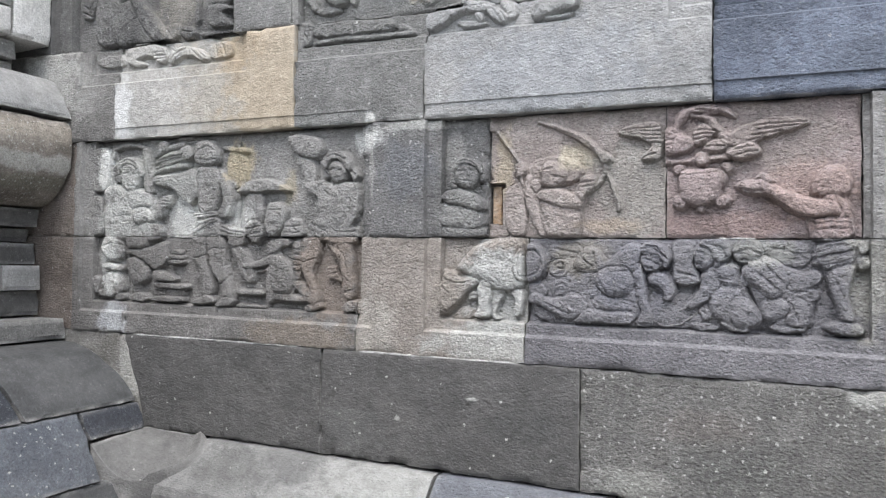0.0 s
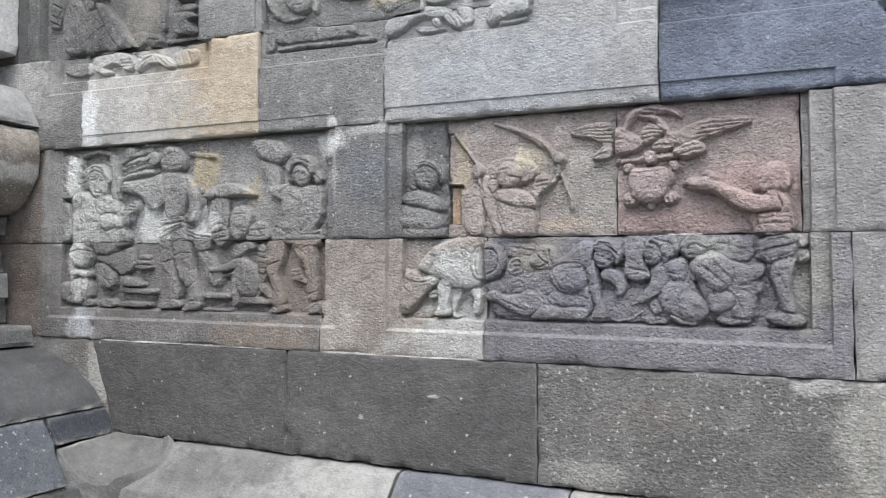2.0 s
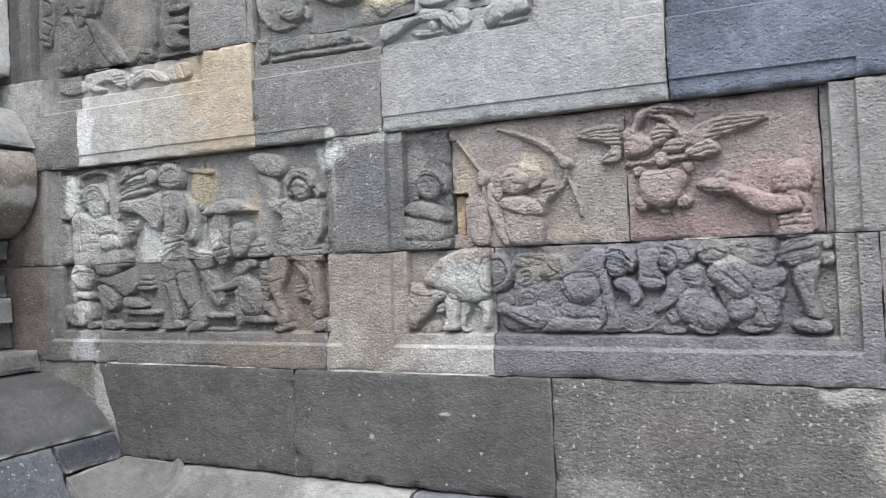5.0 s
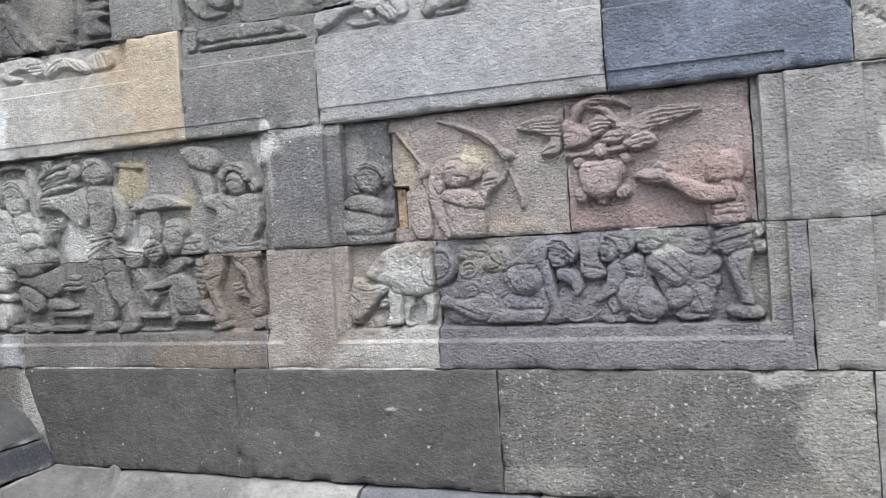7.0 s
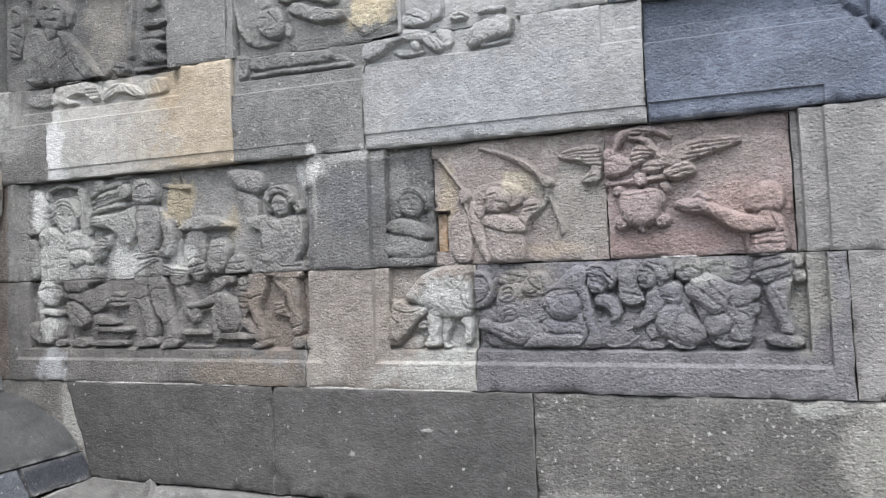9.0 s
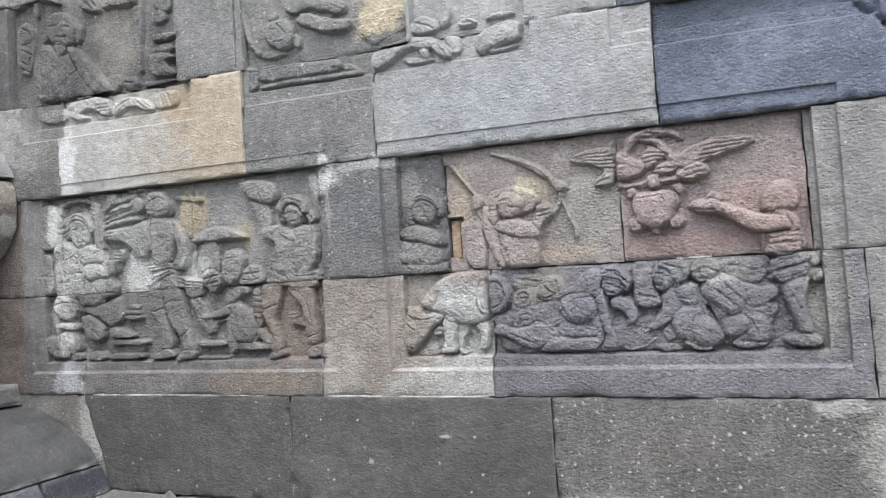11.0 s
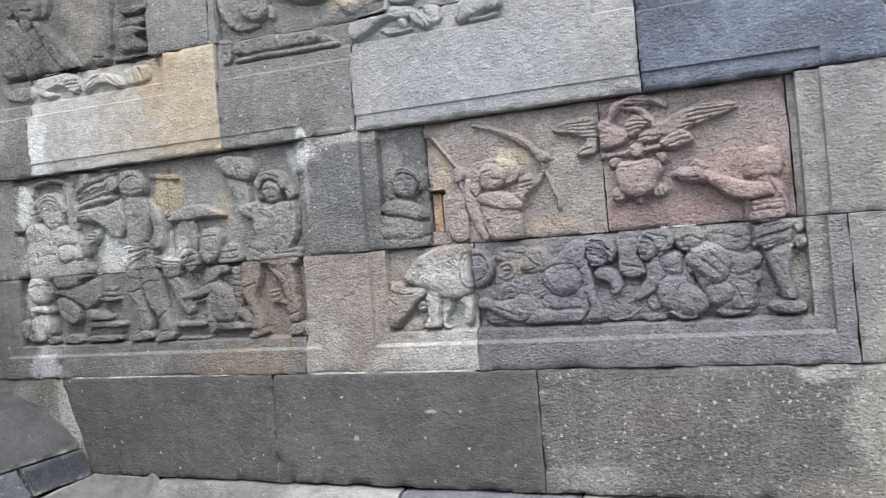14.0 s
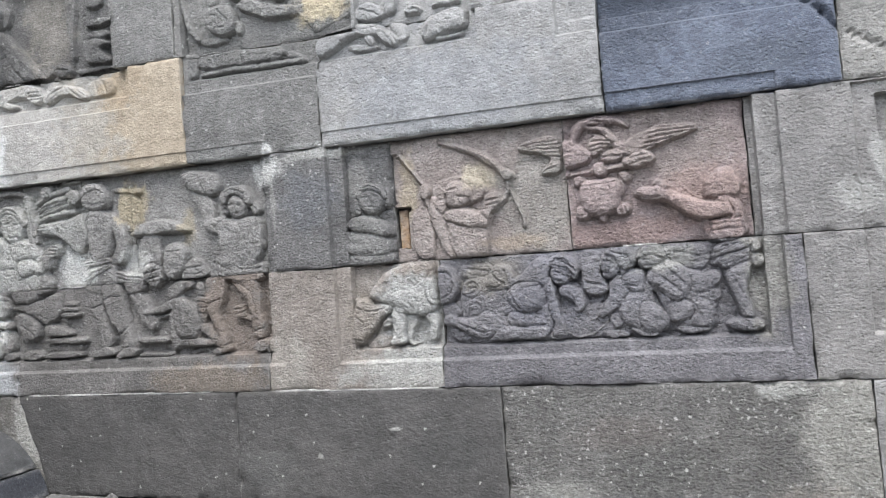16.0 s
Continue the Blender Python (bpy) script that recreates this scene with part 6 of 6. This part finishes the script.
carving("carved_figure", "stooping figure with a round back",
    lobe(0.022, 0.02, -0.074, 1.312, -0.035, 1.333, 0.013, 1.304, 0.055, 1.293, 0.056, 1.199, -0.038, 1.195, -0.052, 1.248),
    lobe(0.021, 0.008, -0.077, 1.293, -0.063, 1.292, -0.053, 1.279, -0.063, 1.268, -0.076, 1.270),
    lobe(0.024, 0.010, 0.002, 1.283, 0.015, 1.293, 0.040, 1.296, 0.061, 1.304, 0.072, 1.294, 0.067, 1.279, 0.050, 1.270, 0.029, 1.261, 0.011, 1.266),
    lobe(0.022, 0.012, 0.008, 1.243, 0.024, 1.251, 0.045, 1.240, 0.055, 1.218, 0.046, 1.195, 0.019, 1.190, 0.005, 1.199, 0.017, 1.220),
    lobe(0.027, 0.012, -0.040, 1.236, -0.024, 1.243, -0.003, 1.247, 0.009, 1.239, 0.012, 1.222, 0.003, 1.207, -0.024, 1.202, -0.038, 1.210),
    lobe(0.020, 0.006, -0.025, 1.183, -0.013, 1.196, 0.014, 1.199, 0.041, 1.195, 0.041, 1.184, 0.003, 1.177),
    lobe(0.019, 0.008, 0.039, 1.256, 0.053, 1.266, 0.067, 1.263, 0.067, 1.248, 0.056, 1.240, 0.044, 1.245),
    lobe(0.032, 0.022, -0.075, 1.303, -0.057, 1.322, -0.035, 1.329, -0.013, 1.324, 0.004, 1.304, 0.012, 1.284, 0.004, 1.262, -0.008, 1.249, -0.024, 1.245, -0.041, 1.259, -0.057, 1.276, -0.072, 1.287),
    lobe(0.026, 0.012, -0.092, 1.332, -0.086, 1.351, -0.069, 1.358, -0.046, 1.352, -0.038, 1.340, -0.046, 1.324, -0.063, 1.316, -0.080, 1.320),
    lobe(0.026, 0.006, -0.095, 1.339, -0.086, 1.356, -0.065, 1.373, -0.043, 1.356, -0.035, 1.340, -0.045, 1.342, -0.063, 1.351, -0.081, 1.344),
    groove(0.0050, 0.002, -0.081, 1.337, -0.070, 1.337),
    groove(0.0043, 0.002, -0.076, 1.325, -0.063, 1.324),
    groove(0.0036, 0.003, -0.046, 1.300, -0.012, 1.267),
    groove(0.0036, 0.003, -0.028, 1.312, 0.001, 1.279),
    groove(0.0036, 0.002, 0.016, 1.238, 0.030, 1.203),
    groove(0.0043, 0.0016, -0.001, 1.191, 0.035, 1.189))
# upper panels
carving("carved_animal", "folded paws of a crouching animal",
    lobe(0.018, 0.008, -1.902, 1.970, -1.889, 1.992, -1.848, 2.000, -1.790, 1.997, -1.753, 1.986, -1.734, 1.967, -1.744, 1.952, -1.777, 1.956, -1.829, 1.957, -1.863, 1.951, -1.806, 1.934, -1.849, 1.929, -1.895, 1.944),
    lobe(0.019, 0.006, -1.781, 1.971, -1.753, 1.984, -1.727, 1.973, -1.719, 1.948, -1.735, 1.929, -1.768, 1.937),
    lobe(0.018, 0.007, -1.717, 1.941, -1.693, 1.965, -1.654, 1.970, -1.607, 1.959, -1.570, 1.940, -1.553, 1.921, -1.578, 1.918, -1.608, 1.936, -1.653, 1.942, -1.676, 1.932, -1.703, 1.923),
    lobe(0.011, 0.010, -1.555, 1.960, -1.511, 1.967, -1.464, 1.961, -1.461, 1.921, -1.502, 1.919, -1.545, 1.920),
    lobe(0.010, 0.008, -2.054, 1.970, -2.002, 1.981, -1.914, 1.977, -1.908, 1.941, -2.003, 1.941),
    groove(0.0050, 0.0016, -1.772, 1.964, -1.725, 1.964),
    groove(0.0050, 0.0016, -1.770, 1.953, -1.721, 1.953),
    groove(0.0050, 0.0016, -1.765, 1.942, -1.721, 1.943),
    groove(0.0050, 0.0016, -1.703, 1.935, -1.675, 1.955, -1.643, 1.961),
    groove(0.0050, 0.0016, -1.689, 1.927, -1.666, 1.947),
    groove(0.0050, 0.0016, -1.616, 1.954, -1.578, 1.921),
    groove(0.0050, 0.0016, -1.599, 1.955, -1.560, 1.925),
    groove(0.0043, 0.003, -1.528, 1.961, -1.521, 1.927),
    groove(0.0043, 0.003, -1.503, 1.961, -1.491, 1.926), base=RELIEF - 0.006)
carving("carved_figure", "outstretched arm of a reclining figure",
    lobe(0.018, 0.010, -1.170, 1.948, -1.158, 1.970, -1.121, 1.970, -1.059, 1.966, -0.988, 1.954, -0.933, 1.953, -0.910, 1.937, -0.920, 1.921, -0.981, 1.925, -1.042, 1.925, -1.115, 1.929, -1.159, 1.933),
    limb(0.016, -1.1600, 1.9170, 0.0060, -1.0610, 1.9160, 0.0075, -0.9550, 1.9090, 0.0075, -0.8570, 1.9050, 0.0060),
    lobe(0.014, 0.010, -1.222, 1.979, -1.177, 1.976, -1.174, 1.927, -1.190, 1.912, -1.218, 1.920),
    lobe(0.012, 0.006, -0.911, 1.931, -0.886, 1.936, -0.854, 1.910, -0.887, 1.910),
    groove(0.0036, 0.0016, -1.038, 1.955, -1.035, 1.927),
    groove(0.0036, 0.0016, -0.937, 1.930, -0.900, 1.921),
    groove(0.0043, 0.003, -1.211, 1.964, -1.186, 1.926), base=RELIEF - 0.006)
carving("carved_figure", "seated bearded figure darkened by soot",
    lobe(0.022, 0.02, -2.035, 2.192, -1.981, 2.199, -1.944, 2.161, -1.893, 2.151, -1.856, 2.103, -1.875, 2.052, -1.957, 2.012, -2.037, 2.017, -2.057, 2.105),
    lobe(0.025, 0.014, -1.886, 2.072, -1.833, 2.098, -1.797, 2.082, -1.764, 2.031, -1.719, 1.996, -1.804, 1.999, -1.866, 2.010, -1.932, 1.998, -1.941, 2.046),
    lobe(0.027, 0.012, -1.893, 2.175, -1.846, 2.152, -1.796, 2.094, -1.755, 2.047, -1.705, 2.011, -1.707, 1.988, -1.791, 2.009, -1.835, 2.072, -1.874, 2.121),
    lobe(0.027, 0.014, -1.989, 2.261, -1.965, 2.289, -1.912, 2.288, -1.870, 2.263, -1.855, 2.227, -1.869, 2.188, -1.890, 2.174, -1.921, 2.186, -1.954, 2.193, -1.981, 2.222),
    lobe(0.026, 0.010, -1.946, 2.195, -1.895, 2.186, -1.903, 2.153, -1.930, 2.145, -1.949, 2.170),
    lobe(0.016, 0.010, -2.022, 2.249, -1.992, 2.254, -1.982, 2.212, -2.010, 2.200),
    lobe(0.016, 0.010, -1.854, 2.239, -1.829, 2.228, -1.843, 2.184, -1.864, 2.178),
    groove(0.0072, 0.003, -1.934, 2.211, -1.893, 2.202),
    groove(0.0050, 0.003, -1.958, 2.248, -1.931, 2.244),
    groove(0.0050, 0.003, -1.901, 2.237, -1.875, 2.230),
    groove(0.0043, 0.0025, -1.927, 2.180, -1.926, 2.150),
    groove(0.0036, 0.003, -1.976, 2.164, -1.971, 2.033),
    groove(0.0036, 0.003, -2.018, 2.173, -2.013, 2.041))
carving("carved_ornament", "curling sooty ornament at the panel edge",
    lobe(0.015, 0.010, -2.124, 2.287, -2.082, 2.291, -2.052, 2.256, -2.049, 2.198, -2.059, 2.144, -2.084, 2.111, -2.124, 2.128, -2.132, 2.197),
    groove(0.0065, 0.003, -2.108, 2.276, -2.071, 2.256, -2.069, 2.222, -2.108, 2.218),
    groove(0.0065, 0.003, -2.104, 2.202, -2.064, 2.179, -2.086, 2.149, -2.112, 2.166),
    groove(0.0058, 0.003, -2.114, 2.143, -2.077, 2.125))
carving("carved_canopy", "small carved canopy over the soot-darkened figures",
    lobe(0.026, 0.010, -2.147, 2.354, -2.102, 2.386, -2.019, 2.381, -1.954, 2.350, -1.922, 2.316, -1.982, 2.342, -2.063, 2.350, -2.120, 2.336),
    lobe(0.016, 0.006, -2.041, 2.352, -2.024, 2.348, -2.026, 2.297, -2.042, 2.299))
carving("carved_flower", "lotus, stem and worn foot darkened by soot",
    lobe(0.025, 0.010, -1.849, 2.295, -1.826, 2.319, -1.786, 2.316, -1.759, 2.285, -1.752, 2.258, -1.791, 2.263),
    lobe(0.023, 0.010, -1.746, 2.260, -1.725, 2.283, -1.669, 2.284, -1.615, 2.278, -1.612, 2.256, -1.660, 2.254, -1.702, 2.264),
    lobe(0.016, 0.006, -1.618, 2.247, -1.590, 2.241, -1.587, 2.170, -1.600, 2.104, -1.595, 2.033, -1.616, 2.055, -1.619, 2.177),
    lobe(0.016, 0.008, -1.543, 2.255, -1.476, 2.247, -1.473, 2.204, -1.507, 2.203, -1.541, 2.229),
    lobe(0.016, 0.008, -1.549, 2.210, -1.513, 2.212, -1.484, 2.181, -1.523, 2.170, -1.553, 2.189),
    lobe(0.021, 0.006, -1.558, 2.136, -1.508, 2.139, -1.462, 2.132, -1.463, 2.119, -1.543, 2.121),
    lobe(0.018, 0.008, -1.554, 2.104, -1.478, 2.103, -1.462, 2.083, -1.536, 2.081),
    lobe(0.028, 0.012, -1.568, 2.052, -1.547, 2.079, -1.513, 2.082, -1.458, 2.060, -1.502, 2.052, -1.447, 2.004, -1.542, 2.011),
    lobe(0.023, 0.014, -1.676, 2.021, -1.651, 2.035, -1.621, 2.028, -1.604, 2.004, -1.631, 1.990, -1.663, 1.999),
    lobe(0.018, 0.008, -1.602, 2.007, -1.520, 2.001, -1.450, 1.995, -1.477, 1.985, -1.567, 1.988),
    lobe(0.016, 0.010, -1.741, 2.041, -1.689, 2.052, -1.682, 2.006, -1.731, 1.996),
    groove(0.0058, 0.0025, -1.827, 2.312, -1.780, 2.271),
    groove(0.0058, 0.0025, -1.797, 2.312, -1.765, 2.272),
    groove(0.0058, 0.0025, -1.657, 2.017, -1.620, 2.009),
    groove(0.0050, 0.0025, -1.642, 2.028, -1.640, 1.997),
    groove(0.0043, 0.0025, -1.607, 2.210, -1.601, 2.121))
carving("carved_figure", "reclining figure with a round worn head and ochre stain",
    lobe(0.005, 0.014, -0.872, 2.048, -0.804, 2.053, -0.719, 2.056, -0.719, 1.996, -0.769, 1.986, -0.795, 1.974, -0.824, 1.975, -0.850, 2.001, -0.865, 2.026),
    lobe(0.025, 0.018, -1.137, 2.069, -1.130, 2.086, -1.101, 2.092, -1.064, 2.084, -1.047, 2.064, -1.047, 2.030, -1.062, 2.008, -1.090, 2.008, -1.122, 2.022, -1.137, 2.045),
    lobe(0.022, 0.012, -1.039, 2.075, -1.017, 2.091, -0.994, 2.087, -0.965, 2.071, -0.922, 2.057, -0.872, 2.048, -0.874, 2.025, -0.925, 2.024, -0.960, 2.032, -0.994, 2.049, -1.020, 2.061),
    lobe(0.019, 0.010, -1.078, 2.140, -1.022, 2.136, -0.952, 2.119, -0.884, 2.094, -0.890, 2.076, -0.912, 2.071, -0.955, 2.090, -0.998, 2.105, -1.044, 2.096, -1.071, 2.112),
    lobe(0.014, 0.006, -1.044, 2.045, -1.027, 2.029, -1.031, 2.005, -1.051, 2.006),
    lobe(0.014, 0.006, -1.131, 2.112, -1.108, 2.117, -1.099, 2.095, -1.127, 2.095),
    lobe(0.012, 0.008, -1.166, 2.009, -1.112, 2.011, -1.069, 1.994, -1.144, 1.993),
    limb(0.018, -1.2190, 2.1840, 0.0095, -1.2110, 2.1180, 0.0095, -1.1910, 2.0490, 0.0095, -1.1660, 2.0120, 0.0080),
    groove(0.0050, 0.002, -1.093, 2.075, -1.068, 2.044),
    groove(0.0043, 0.002, -1.106, 2.031, -1.077, 2.027),
    groove(0.0043, 0.002, -1.122, 2.066, -1.103, 2.064),
    groove(0.0043, 0.0016, -0.922, 2.105, -0.890, 2.088),
    groove(0.0043, 0.0016, -0.926, 2.095, -0.896, 2.078),
    groove(0.0050, 0.002, -0.865, 2.023, -0.845, 2.000, -0.827, 1.979), base=RELIEF - 0.006)
carving("carved_figure", "bent leg and hand of a reclining body",
    lobe(0.019, 0.012, -0.818, 1.937, -0.796, 1.956, -0.747, 1.960, -0.707, 1.966, -0.661, 1.959, -0.630, 1.944, -0.641, 1.929, -0.671, 1.933, -0.709, 1.941, -0.742, 1.930, -0.776, 1.912, -0.801, 1.904, -0.820, 1.915),
    lobe(0.019, 0.008, -0.649, 1.945, -0.618, 1.931, -0.596, 1.908, -0.605, 1.896, -0.631, 1.904, -0.649, 1.924),
    lobe(0.017, 0.005, -0.688, 1.932, -0.668, 1.932, -0.656, 1.910, -0.671, 1.906),
    lobe(0.013, 0.008, -0.617, 1.952, -0.580, 1.941, -0.574, 1.908, -0.595, 1.901, -0.608, 1.927),
    lobe(0.022, 0.014, -0.536, 1.906, -0.528, 1.935, -0.506, 1.947, -0.449, 1.955, -0.425, 1.946, -0.426, 1.906, -0.468, 1.907, -0.504, 1.899, -0.526, 1.892),
    limb(0.013, -0.5000, 1.8920, 0.0040, -0.4380, 1.8940, 0.0040),
    lobe(0.011, 0.006, -0.739, 1.916, -0.673, 1.911, -0.644, 1.899, -0.706, 1.897),
    groove(0.0043, 0.0016, -0.634, 1.933, -0.613, 1.901),
    groove(0.0043, 0.0016, -0.622, 1.933, -0.601, 1.904),
    groove(0.0043, 0.0016, -0.681, 1.929, -0.667, 1.908),
    groove(0.0043, 0.002, -0.517, 1.921, -0.528, 1.899), base=RELIEF - 0.006)
carving("carved_figure", "worn limbs of an upper reclining figure",
    lobe(0.018, 0.010, -0.711, 1.976, -0.696, 2.005, -0.671, 2.014, -0.635, 1.993, -0.628, 1.971, -0.668, 1.969),
    lobe(0.016, 0.008, -0.624, 2.032, -0.598, 2.029, -0.600, 1.979, -0.625, 1.973),
    lobe(0.015, 0.006, -0.578, 1.976, -0.561, 1.984, -0.534, 1.974, -0.539, 1.965, -0.570, 1.966),
    limb(0.015, -0.5040, 1.9730, 0.0040, -0.4730, 1.9740, 0.0055, -0.4450, 1.9750, 0.0050),
    groove(0.0043, 0.0018, -0.688, 1.999, -0.642, 1.977),
    groove(0.0043, 0.0018, -0.568, 1.974, -0.539, 1.971), base=RELIEF - 0.006)
